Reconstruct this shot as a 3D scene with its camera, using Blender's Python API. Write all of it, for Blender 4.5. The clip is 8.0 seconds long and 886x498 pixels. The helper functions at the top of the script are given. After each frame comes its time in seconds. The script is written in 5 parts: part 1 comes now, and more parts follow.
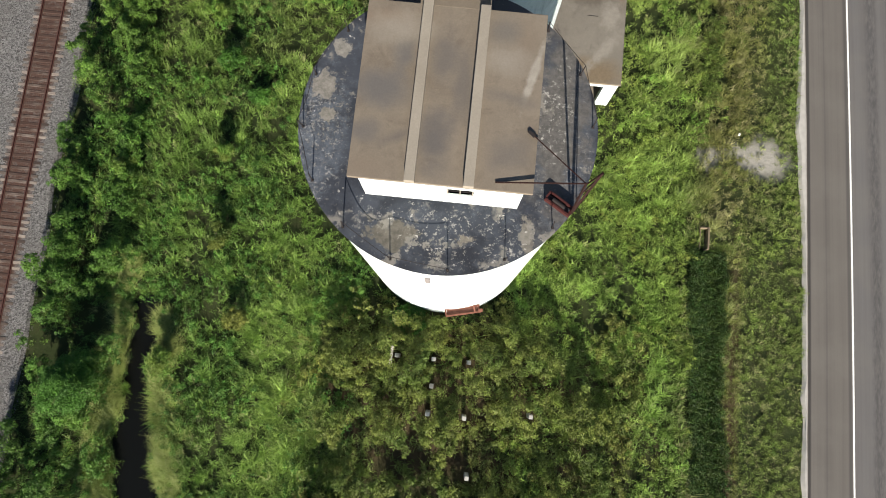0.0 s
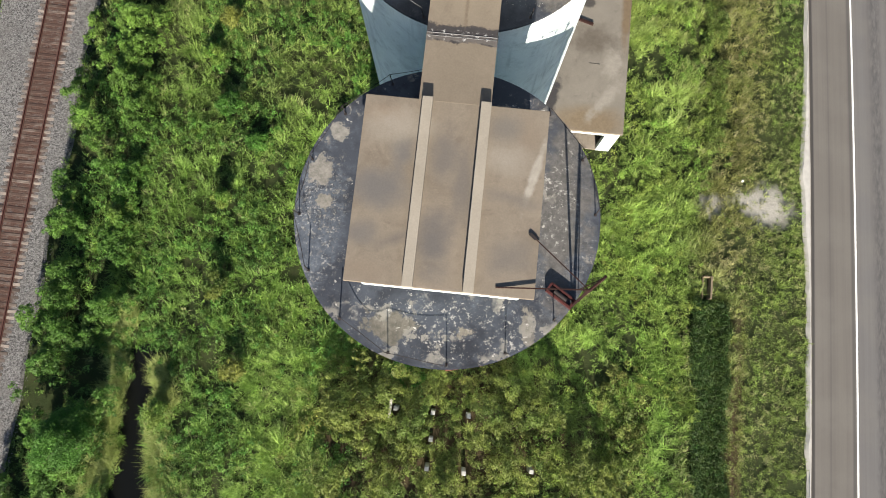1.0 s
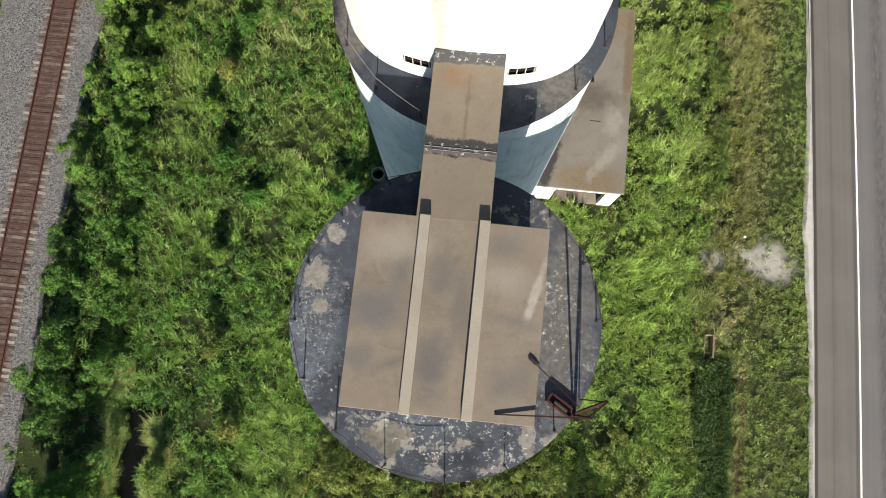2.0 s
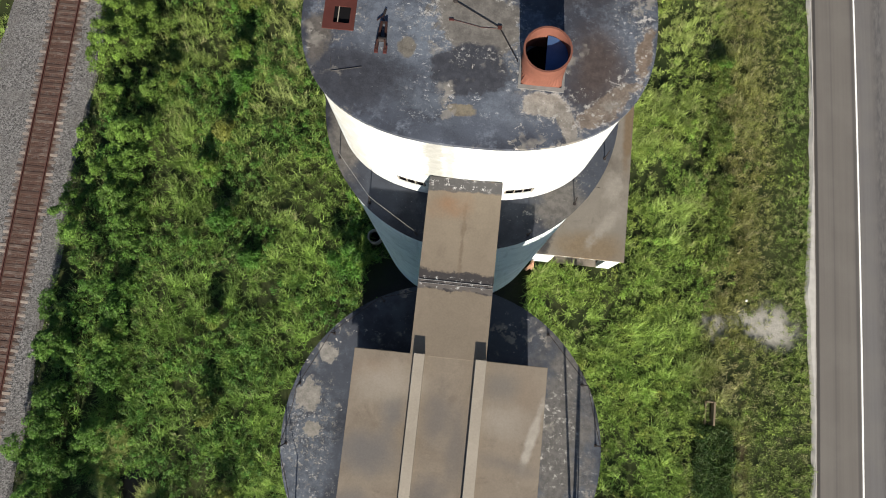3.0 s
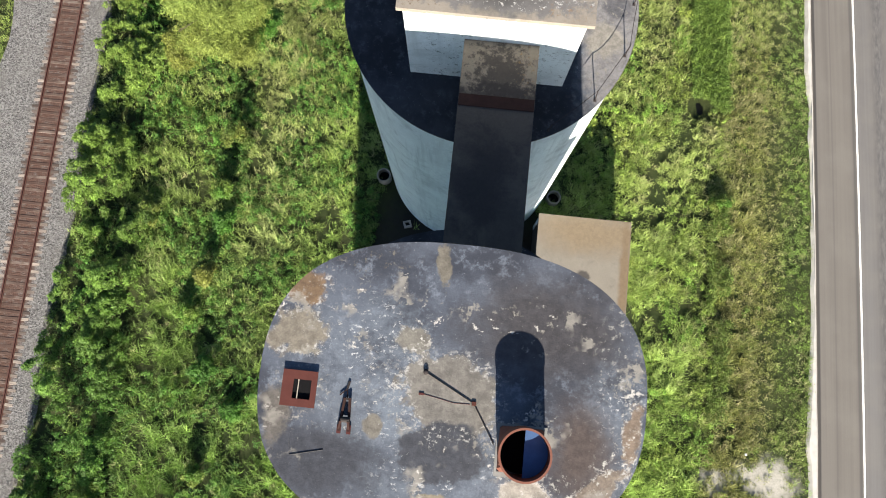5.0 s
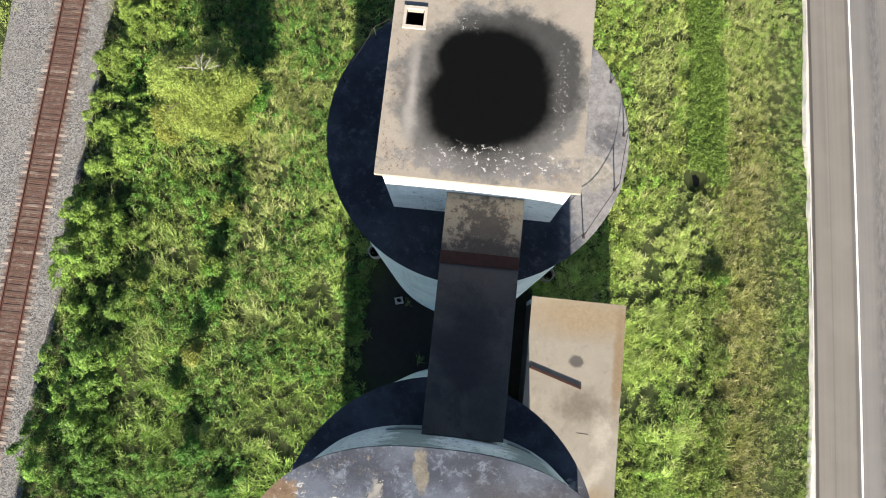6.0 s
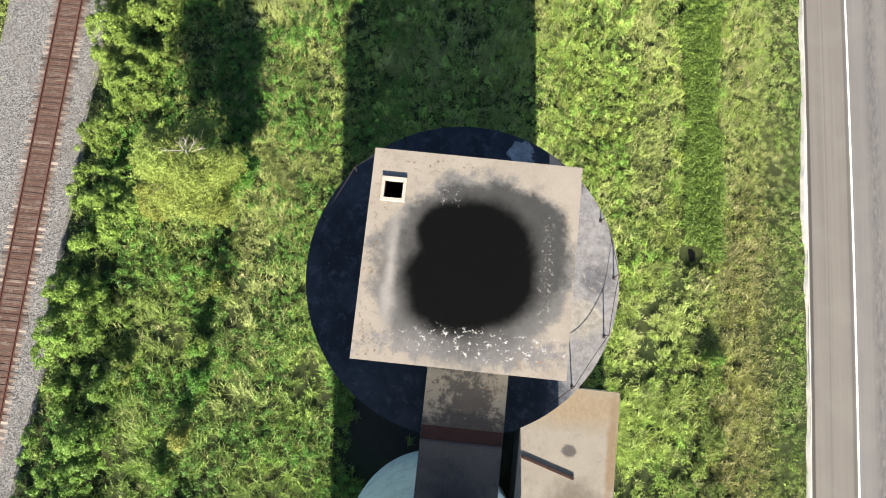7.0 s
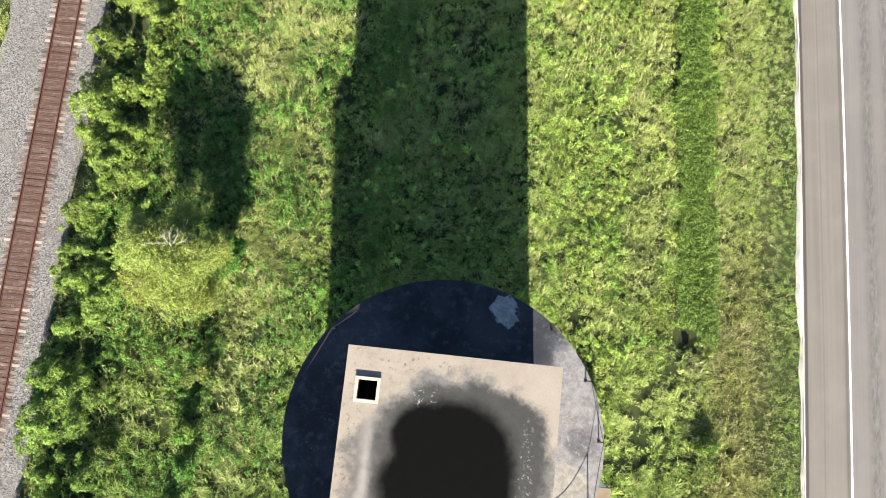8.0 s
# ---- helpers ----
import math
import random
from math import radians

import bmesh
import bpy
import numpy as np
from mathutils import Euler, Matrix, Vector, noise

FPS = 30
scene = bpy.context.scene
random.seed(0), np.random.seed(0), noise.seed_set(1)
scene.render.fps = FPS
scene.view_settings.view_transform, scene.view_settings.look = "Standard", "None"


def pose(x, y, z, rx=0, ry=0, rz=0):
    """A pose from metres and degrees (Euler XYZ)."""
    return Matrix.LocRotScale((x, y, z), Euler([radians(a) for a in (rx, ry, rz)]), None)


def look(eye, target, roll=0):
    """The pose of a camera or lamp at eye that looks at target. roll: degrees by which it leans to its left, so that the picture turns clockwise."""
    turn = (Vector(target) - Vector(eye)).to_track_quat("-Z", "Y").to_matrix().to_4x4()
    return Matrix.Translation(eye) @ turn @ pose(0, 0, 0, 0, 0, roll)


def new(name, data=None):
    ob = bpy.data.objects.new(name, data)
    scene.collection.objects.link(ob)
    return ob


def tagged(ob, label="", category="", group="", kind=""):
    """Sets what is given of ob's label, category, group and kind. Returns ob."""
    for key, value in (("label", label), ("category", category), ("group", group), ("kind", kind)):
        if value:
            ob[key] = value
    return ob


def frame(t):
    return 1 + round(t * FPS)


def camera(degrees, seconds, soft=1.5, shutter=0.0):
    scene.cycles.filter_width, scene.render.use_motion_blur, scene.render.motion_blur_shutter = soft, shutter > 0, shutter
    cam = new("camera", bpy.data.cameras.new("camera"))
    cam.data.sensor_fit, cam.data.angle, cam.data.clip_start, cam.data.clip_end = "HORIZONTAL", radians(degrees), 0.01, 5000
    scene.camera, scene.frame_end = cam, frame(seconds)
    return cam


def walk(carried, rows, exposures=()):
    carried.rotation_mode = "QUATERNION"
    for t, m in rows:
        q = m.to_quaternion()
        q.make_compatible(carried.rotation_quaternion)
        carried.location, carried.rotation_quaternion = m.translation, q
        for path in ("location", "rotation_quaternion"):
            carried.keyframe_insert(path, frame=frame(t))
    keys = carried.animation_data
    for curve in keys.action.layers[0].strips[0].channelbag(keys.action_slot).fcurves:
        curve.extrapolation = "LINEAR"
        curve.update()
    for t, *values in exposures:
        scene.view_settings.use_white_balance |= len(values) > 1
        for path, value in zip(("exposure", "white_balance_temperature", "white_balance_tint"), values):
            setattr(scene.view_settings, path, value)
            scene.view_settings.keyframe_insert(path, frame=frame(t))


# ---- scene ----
cam = camera(65.8, 8.0, soft=1.0)
PATH = [
    (0.0, 1.098, 1.858, 45.039, 9.103, 0.312, 5.909),
    (0.5, 0.964, 3.449, 45.045, 9.079, 0.355, 5.879),
    (1.0, 0.796, 5.173, 45.019, 9.015, 0.323, 5.953),
    (2.5, 0.335, 11.003, 45.196, 8.998, 0.347, 5.984),
    (3.0, 0.196, 13.198, 45.195, 8.968, 0.324, 6.033),
    (3.5, 0.048, 15.541, 45.166, 8.908, 0.271, 5.996),
    (4.0, -0.049, 18.014, 45.122, 8.852, 0.255, 5.973),
    (4.5, -0.092, 20.591, 45.132, 8.714, 0.307, 5.998),
    (6.0, 0.018, 28.205, 45.225, 8.859, 0.512, 5.994),
    (6.5, 0.022, 30.784, 45.158, 8.742, 0.516, 5.988),
    (7.0, 0.016, 33.564, 45.158, 8.616, 0.461, 5.975),
    (7.5, 0.046, 36.414, 45.236, 8.465, 0.455, 6.034),
    (8.0, 0.100, 39.336, 45.311, 8.245, 0.472, 6.059),
]
EXPOSURES = [(0.0, 1.1, 6500, 10), (0.5, 1.31, 6500, 10), (1.0, 1.46, 6500, 10), (2.5, 1.12, 6500, 10), (3.0, 1.06, 6500, 10), (3.5, 1.18, 6500, 10), (4.5, 1.68, 6500, 10), (6.5, 2.08, 6600, 10), (8.0, 2.32, 6600, 10)]
walk(cam, [(t, pose(x, y, z, rx, ry, rz)) for t, x, y, z, rx, ry, rz in PATH], EXPOSURES)

# ---- daylight: a low sun behind the camera's way, clear sky ----
SUN_UP = 24.8
SUN_DRIFT = -0.095
world = bpy.data.worlds.new("sky")
scene.world = world
world.use_nodes = True
wn = world.node_tree
sky = wn.nodes.new("ShaderNodeTexSky")
sky.sky_type, sky.sun_disc = "NISHITA", False
sky.ozone_density = 3.0
sky.sun_elevation, sky.sun_rotation = radians(SUN_UP), math.pi - math.atan(-SUN_DRIFT)
wn.links.new(sky.outputs[0], wn.nodes["Background"].inputs[0])
wn.nodes["Background"].inputs[1].default_value = 0.05
sun = new("sun", bpy.data.lights.new("sun", "SUN"))
sun.data.energy, sun.data.angle, sun.data.color = 5.0, radians(0.53), (1.0, 0.91, 0.77)
sun.matrix_world = look((0, -30, 60), (SUN_DRIFT * 10, -20, 60 - 10 * math.tan(radians(SUN_UP))))


# ---- node materials ----
class Mat:
    """A small writer of node materials; places are world metres."""

    def __init__(self, name, rough=0.8, metal=0.0):
        self.m = bpy.data.materials.new(name)
        self.m.use_nodes = True
        self.t = self.m.node_tree
        self.b = self.t.nodes["Principled BSDF"]
        self.b.inputs["Roughness"].default_value = rough
        self.b.inputs["Metallic"].default_value = metal
        self.b.inputs["Specular IOR Level"].default_value = 0.15
        self.mottle = 0.1
        self.pos = self.t.nodes.new("ShaderNodeNewGeometry").outputs["Position"]

    def put(self, sock, value):
        if isinstance(value, bpy.types.NodeSocket):
            self.t.links.new(value, sock)
        elif isinstance(value, tuple) and len(value) == 3 and sock.type == "RGBA":
            sock.default_value = (*value, 1)
        else:
            sock.default_value = value

    def math(self, op, a, b=0.0):
        n = self.t.nodes.new("ShaderNodeMath")
        n.operation = op
        self.put(n.inputs[0], a), self.put(n.inputs[1], b)
        return n.outputs[0]

    def scaled(self, k, shift=(0, 0, 0)):
        n = self.t.nodes.new("ShaderNodeMapping")
        self.put(n.inputs[0], self.pos)
        n.inputs["Scale"].default_value = k
        n.inputs["Location"].default_value = shift
        return n.outputs[0]

    def noise(self, scale, detail=4.0, rough=0.55, vec=None, warp=0.0):
        n = self.t.nodes.new("ShaderNodeTexNoise")
        self.put(n.inputs["Vector"], vec if vec is not None else self.pos)
        n.inputs["Scale"].default_value, n.inputs["Detail"].default_value = scale, detail
        n.inputs["Roughness"].default_value, n.inputs["Distortion"].default_value = rough, warp
        return n.outputs["Fac"]

    def cells(self, scale, vec=None):
        n = self.t.nodes.new("ShaderNodeTexVoronoi")
        self.put(n.inputs["Vector"], vec if vec is not None else self.pos)
        n.inputs["Scale"].default_value = scale
        return n.outputs["Distance"], n.outputs["Color"]

    def step(self, fac, lo, hi, a=0.0, b=1.0):
        n = self.t.nodes.new("ShaderNodeMapRange")
        n.interpolation_type = "SMOOTHSTEP"
        self.put(n.inputs["Value"], fac)
        for key, v in zip(("From Min", "From Max", "To Min", "To Max"), (lo, hi, a, b)):
            n.inputs[key].default_value = v
        return n.outputs[0]

    def mix(self, fac, a, b, kind="MIX"):
        n = self.t.nodes.new("ShaderNodeMix")
        n.data_type, n.blend_type = "RGBA", kind
        self.put(n.inputs[0], fac), self.put(n.inputs[6], a), self.put(n.inputs[7], b)
        return n.outputs[2]

    def blot(self, cx, cy, rx, ry, soft=0.3, ragged=0.5, scale=1.2, turn=0.0):
        """A stain with a ragged outline: 1 inside, 0 outside."""
        n = self.t.nodes.new("ShaderNodeMapping")
        n.vector_type = "TEXTURE"
        self.put(n.inputs[0], self.pos)
        n.inputs["Location"].default_value = (cx, cy, 0)
        n.inputs["Rotation"].default_value = (0, 0, radians(turn))
        n.inputs["Scale"].default_value = (rx, ry, 1e4)
        d = self.t.nodes.new("ShaderNodeVectorMath")
        d.operation = "LENGTH"
        self.put(d.inputs[0], n.outputs[0])
        wob = self.math("MULTIPLY", self.math("SUBTRACT", self.noise(scale, *((9, 0.68) if soft < 0.85 else (5, 0.6))), 0.5), 2 * ragged)
        return self.step(self.math("ADD", d.outputs["Value"], wob), 1.0 - soft, 1.0 + soft, 1.0, 0.0)

    def flaking_rim(self, c, args, rgb=(0.48, 0.47, 0.45)):
        """Pale curled flakes along a stain's outline."""
        cx, cy, rx, ry, soft, ragged, scale = args[:7]
        near = self.blot(cx, cy, rx * 1.12, ry * 1.12, 0.25, ragged, scale, *args[7:])
        within = self.blot(cx, cy, rx * 0.88, ry * 0.88, 0.2, ragged, scale, *args[7:])
        band = self.math("SUBTRACT", near, within)
        chips = self.step(self.noise(6.5, 8, 0.78, vec=self.scaled((1, 1.2, 1), (cy, cx, 0))), 0.53, 0.58)
        return self.mix(self.math("MULTIPLY", band, chips), c, rgb)

    def stain(self, c, rgb, args):
        """Lays one stain over a colour; a fourth number breaks it up into chips of that strength."""
        f = self.blot(*args)
        shade = self.mix(self.step(self.noise(4.2, 9, 0.72, vec=self.scaled((1, 1, 1), (args[1], args[0], 2))), 0.32, 0.68), tuple((1 - self.mottle) * v for v in rgb[:3]), tuple((1 + 0.7 * self.mottle) * v for v in rgb[:3]))
        if args[4] >= 0.85:
            shade = rgb[:3]
        if len(rgb) == 4:
            f = self.math("MULTIPLY", self.math("MULTIPLY", f, rgb[3]), self.step(self.noise(6.0, 9, 0.78, vec=self.scaled((1, 1, 1), (args[0], args[1], 0))), 0.55, 0.61))
        return self.mix(f, c, shade)

    def bump(self, height, strength=0.3, distance=0.02):
        n = self.t.nodes.new("ShaderNodeBump")
        n.inputs["Strength"].default_value, n.inputs["Distance"].default_value = strength, distance
        self.put(n.inputs["Height"], height)
        self.put(self.b.inputs["Normal"], n.outputs[0])

    def color(self, value):
        self.put(self.b.inputs["Base Color"], value)
        return self.m

    def random(self):
        return self.t.nodes.new("ShaderNodeObjectInfo").outputs["Random"]


def plain(name, rgb, rough=0.8, metal=0.0, vary=0.35, scale=3.0):
    m = Mat(name, rough, metal)
    dark, light = tuple(c * (1 - vary) for c in rgb), tuple(min(1, c * (1 + vary)) for c in rgb)
    f = m.mix(m.noise(scale, 6), dark, light)
    f = m.mix(m.math("MULTIPLY", m.noise(scale * 9, 3), 0.35), f, dark)
    m.bump(m.noise(scale * 12, 3), 0.25, 0.01)
    return m.color(f)


def bitumen(name, blots=(), worn=0.5, flakes=1.0, tone=1.0, crackle=(), haze=0.75, curled=()):
    """Weathered dark roofing with pale worn patches and flakes."""
    m = Mat(name, 0.75)
    m.mottle = 0.32
    c = m.mix(m.step(m.noise(0.5, 6, 0.62), 0.38, 0.62), tuple(tone * v for v in (0.026, 0.03, 0.041)), tuple(tone * v for v in (0.066, 0.077, 0.1)))
    c = m.mix(m.step(m.noise(2.6, 9, 0.78), 0.5, 0.66, 0.0, haze), c, tuple(tone * v for v in (0.13, 0.15, 0.187)))
    for args in crackle:
        chip = m.math("MULTIPLY", m.step(m.noise(6.0, 8, 0.8, vec=m.scaled((1, 1.6, 1), (2, 5, 0))), 0.56, 0.61), m.step(m.noise(1.1, 5, 0.6, vec=m.scaled((1, 1, 1), (7, 3, 0))), 0.46, 0.58))
        veil = m.step(m.noise(2.2, 9, 0.75), 0.38, 0.62, 0.1, 0.65)
        here = m.blot(*args)
        c = m.mix(m.math("MULTIPLY", here, veil), c, (0.158, 0.185, 0.225))
        c = m.mix(m.math("MULTIPLY", here, chip), c, (0.5, 0.51, 0.52))
    for rgb, args in blots:
        c = m.stain(c, rgb, args)
    for args in curled:
        c = m.flaking_rim(c, args)
    area = m.step(m.noise(0.55, 4, 0.6, vec=m.scaled((1, 1, 1), (9, 4, 0))), 0.6 - 0.25 * worn, 0.68 - 0.25 * worn)
    patch = m.math("MULTIPLY", area, m.step(m.noise(1.15, 9, 0.7), 0.535, 0.565))
    c = m.mix(m.math("MULTIPLY", patch, 0.8), c, m.mix(m.noise(3, 5), (0.15, 0.141, 0.128), (0.36, 0.338, 0.3)))
    flake = m.math("MULTIPLY", area, m.step(m.noise(3.3, 7, 0.7, vec=m.scaled((1, 1.3, 1), (3, 1, 0))), 0.6, 0.63))
    c = m.mix(m.math("MULTIPLY", flake, flakes), c, (0.48, 0.46, 0.43))
    speck = m.step(m.noise(11, 5, 0.8), 0.66, 0.7, 0.0, 0.8)
    c = m.mix(speck, c, (0.45, 0.45, 0.45))
    c = m.mix(m.math("MULTIPLY", m.noise(24, 4, 0.75), 0.45), c, (0.028, 0.028, 0.033))
    m.bump(m.noise(9, 7, 0.75), 0.4, 0.03)
    return m.color(c)


def concrete(name, rgb, stain=(0.1, 0.085, 0.07), amount=0.5, streak=False, blots=()):
    m = Mat(name, 0.85)
    c = m.mix(m.noise(0.55, 6, 0.6), tuple(0.72 * v for v in rgb), tuple(min(1, 1.12 * v) for v in rgb))
    c = m.mix(m.step(m.noise(1.4, 7, 0.65, warp=0.4), 0.52, 0.75, 0.0, amount), c, stain)
    c = m.mix(m.step(m.noise(0.42, 9, 0.72, vec=m.scaled((1.2, 0.8, 1), (5, 2, 0)), warp=1.2), 0.5, 0.66, 0.0, 0.7 * amount), c, stain)
    c = m.mix(m.step(m.noise(3.6, 8, 0.75, vec=m.scaled((1, 1, 0.6), (1, 7, 0))), 0.5, 0.72, 0.0, 0.45 * amount), c, tuple(min(1, 1.22 * v) for v in rgb))
    if streak:
        c = m.mix(m.step(m.noise(1.0, 5, 0.6, vec=m.scaled((2.6, 2.6, 0.16))), 0.52, 0.78, 0.0, amount), c, stain)
        c = m.mix(m.step(m.noise(1.0, 6, 0.65, vec=m.scaled((0.8, 0.8, 0.07), (3, 8, 0))), 0.52, 0.68, 0.0, 0.45 * amount), c, tuple(0.8 * v for v in stain))
        c = m.mix(m.step(m.noise(2.2, 7, 0.7, vec=m.scaled((1.0, 1.0, 0.5), (1, 4, 7))), 0.58, 0.72, 0.0, 0.4 * amount), c, tuple(0.7 * v for v in stain))
    for col, args in blots:
        c = m.stain(c, col, args)
    c = m.mix(m.math("MULTIPLY", m.noise(16, 4, 0.7), 0.6), c, (0.55, 0.54, 0.52), "MULTIPLY")
    m.bump(m.noise(14, 5, 0.65), 0.3, 0.015)
    return m.color(c)


def leafy(name, sheen=0.35):
    """Leaves and blades: each carries its own colour in the attribute tint; light passes through them."""
    m = Mat(name, 0.55)
    a = m.t.nodes.new("ShaderNodeAttribute")
    a.attribute_name = "tint"
    isl = m.t.nodes.new("ShaderNodeNewGeometry").outputs["Random Per Island"]
    c = m.mix(m.step(isl, 0.0, 1.0, 0.0, 0.22), a.outputs["Color"], m.mix(0.5, a.outputs["Color"], (0.02, 0.035, 0.008)))
    m.color(c)
    m.b.inputs["Specular IOR Level"].default_value = 0.25
    tr = m.t.nodes.new("ShaderNodeBsdfTranslucent")
    m.put(tr.inputs[0], c)
    mx = m.t.nodes.new("ShaderNodeMixShader")
    mx.inputs[0].default_value = sheen
    m.t.links.new(m.b.outputs[0], mx.inputs[1])
    m.t.links.new(tr.outputs[0], mx.inputs[2])
    m.t.links.new(mx.outputs[0], m.t.nodes["Material Output"].inputs[0])
    return m.m


def ground_material():
    m = Mat("soil_and_turf", 0.95)
    c = m.mix(m.step(m.noise(0.25, 6), 0.35, 0.65), (0.018, 0.028, 0.009), (0.034, 0.044, 0.015))
    c = m.mix(m.step(m.noise(1.7, 6, 0.7), 0.5, 0.7, 0.0, 0.6), c, (0.035, 0.03, 0.016))
    bare = m.mix(m.noise(6, 6, 0.75), (0.14, 0.135, 0.11), (0.46, 0.44, 0.4))
    c = m.mix(m.blot(21.1, 17.3, 1.55, 1.3, 0.6, 0.9, 1.5), c, bare)
    c = m.mix(m.blot(17.4, 17.0, 0.85, 0.8, 0.6, 1.0, 1.8), c, bare)
    c = m.mix(m.blot(19.2, 17.5, 1.1, 0.7, 0.6, 1.2, 1.8), c, bare)
    # near-black ground painted between the silos, in place of their deep shade
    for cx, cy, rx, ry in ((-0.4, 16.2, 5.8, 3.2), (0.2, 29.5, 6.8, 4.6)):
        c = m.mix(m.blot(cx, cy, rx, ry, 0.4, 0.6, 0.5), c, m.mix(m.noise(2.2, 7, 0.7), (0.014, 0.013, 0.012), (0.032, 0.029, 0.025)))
    c = m.mix(m.blot(2.0, -1.0, 11.0, 5.5, 0.4, 0.8, 0.5), c, m.mix(m.noise(1.3, 6, 0.7), (0.02, 0.017, 0.01), (0.09, 0.068, 0.035)))
    c = m.mix(m.blot(19.5, 0.0, 0.5, 10.8, 0.4, 0.6, 0.9), c, m.mix(m.noise(3, 6, 0.7), (0.03, 0.022, 0.014), (0.1, 0.07, 0.04)))
    m.bump(m.noise(4, 6, 0.7), 0.6, 0.06)
    return m.color(c)


def ballast_material():
    m = Mat("crushed_stone", 0.9)
    d, col = m.cells(15)
    g = m.t.nodes.new("ShaderNodeSeparateColor")
    m.put(g.inputs[0], col)
    c = m.mix(g.outputs[0], (0.04, 0.039, 0.039), (0.225, 0.22, 0.217))
    c = m.mix(m.step(m.noise(0.5, 4), 0.45, 0.7, 0.0, 0.5), c, (0.12, 0.114, 0.108))
    c = m.mix(m.step(m.noise(3.2, 6, 0.7), 0.5, 0.7, 0.0, 0.5), c, (0.11, 0.1, 0.095))
    rust = m.step(m.math("ABSOLUTE", m.math("ADD", m.sep(0), 28.9)), 0.75, 1.3, 1.9, 0.0)
    c = m.mix(m.math("MULTIPLY", rust, m.noise(3, 5)), c, (0.078, 0.046, 0.036))
    m.bump(d, 0.7, 0.035)
    return m.color(c)


def sep(self, i):
    n = self.t.nodes.new("ShaderNodeSeparateXYZ")
    self.put(n.inputs[0], self.pos)
    return n.outputs[i]


Mat.sep = sep


def road_material():
    m = Mat("worn_asphalt", 0.85)
    y = m.sep(1)
    bend = m.math("ADD", m.math("MULTIPLY", y, 0.01712), m.math("MULTIPLY", m.math("MULTIPLY", y, y), 0.000306))
    x = m.math("SUBTRACT", m.math("ADD", m.sep(0), bend), 24.484)
    u = m.t.nodes.new("ShaderNodeCombineXYZ")
    m.put(u.inputs[0], x)
    m.put(u.inputs[1], m.math("MULTIPLY", m.sep(1), 0.012))
    band = m.noise(1.3, 5, 0.65, vec=u.outputs[0])
    c = m.mix(m.step(x, 2.6, 3.1), (0.15, 0.138, 0.126), (0.15, 0.146, 0.148))
    c = m.mix(m.step(band, 0.35, 0.7, 0.0, 0.5), c, (0.085, 0.078, 0.074))
    c = m.mix(m.step(m.noise(0.35, 5), 0.4, 0.7, 0.0, 0.35), c, (0.185, 0.174, 0.158))
    c = m.mix(m.math("MULTIPLY", m.noise(30, 3, 0.7), 0.5), c, (0.07, 0.066, 0.062))
    grain = m.step(m.noise(2.6, 7, 0.75, vec=m.scaled((2.2, 0.55, 1))), 0.3, 0.66)
    for at, half, k in ((4.45, 0.6, 0.75), (5.95, 0.7, 0.75)):
        rut = m.math("ABSOLUTE", m.math("SUBTRACT", x, at))
        c = m.mix(m.math("MULTIPLY", m.step(rut, 0.1, half, k, 0.0), grain), c, (0.062, 0.06, 0.062))
    for at, half, k in ((2.62, 0.16, 0.5), (0.06, 0.12, 0.65), (1.15, 0.08, 0.22)):
        seam = m.math("ABSOLUTE", m.math("SUBTRACT", x, at))
        c = m.mix(m.step(seam, 0.02, half, k, 0.0), c, (0.045, 0.043, 0.045))
    m.bump(m.noise(45, 3), 0.3, 0.008)
    return m.color(c)


def tie_material():
    m = Mat("weathered_tie_wood", 0.9)
    r = m.random()
    c = m.mix(r, (0.05, 0.038, 0.034), (0.33, 0.285, 0.25))
    c = m.mix(m.step(m.noise(2.0, 5, vec=m.scaled((0.6, 9, 3))), 0.4, 0.7, 0.0, 0.6), c, (0.07, 0.05, 0.04))
    inner = m.step(m.math("ABSOLUTE", m.math("ADD", m.sep(0), 28.9)), 0.7, 0.85, 0.85, 0.0)
    c = m.mix(m.math("MULTIPLY", inner, m.step(m.noise(1.1, 5), 0.3, 0.6, 0.55, 1.1)), c, (0.062, 0.037, 0.03))
    m.bump(m.noise(14, 4, vec=m.scaled((1, 8, 3))), 0.5, 0.02)
    return m.color(c)


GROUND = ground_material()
BALLAST = ballast_material()
ROAD = road_material()
TIE = tie_material()
RUST_RAIL = plain("rusty_rail", (0.085, 0.04, 0.034), 0.8, 0.2, 0.4, 6)
RUST = plain("rust_red_steel", (0.062, 0.022, 0.017), 0.85, 0.05, 0.45, 5)
ORANGE = plain("orange_primer_steel", (0.16, 0.066, 0.047), 0.8, 0.0, 0.35, 3)
DARK_RUST = plain("dark_maroon_steel", (0.03, 0.014, 0.012), 0.85, 0, 0.4, 5)
DARK_STEEL = plain("blackened_steel", (0.035, 0.03, 0.03), 0.7, 0.3, 0.4, 6)
KERB = plain("pale_concrete_edge", (0.42, 0.405, 0.38), 0.9, 0, 0.3, 2.5)
WHITE_LINE = plain("white_road_paint", (0.82, 0.82, 0.8), 0.7, 0, 0.08, 6)
WHITEWASH = concrete("whitewashed_concrete", (0.8, 0.9, 0.93), (0.27, 0.33, 0.35), 0.5, True)
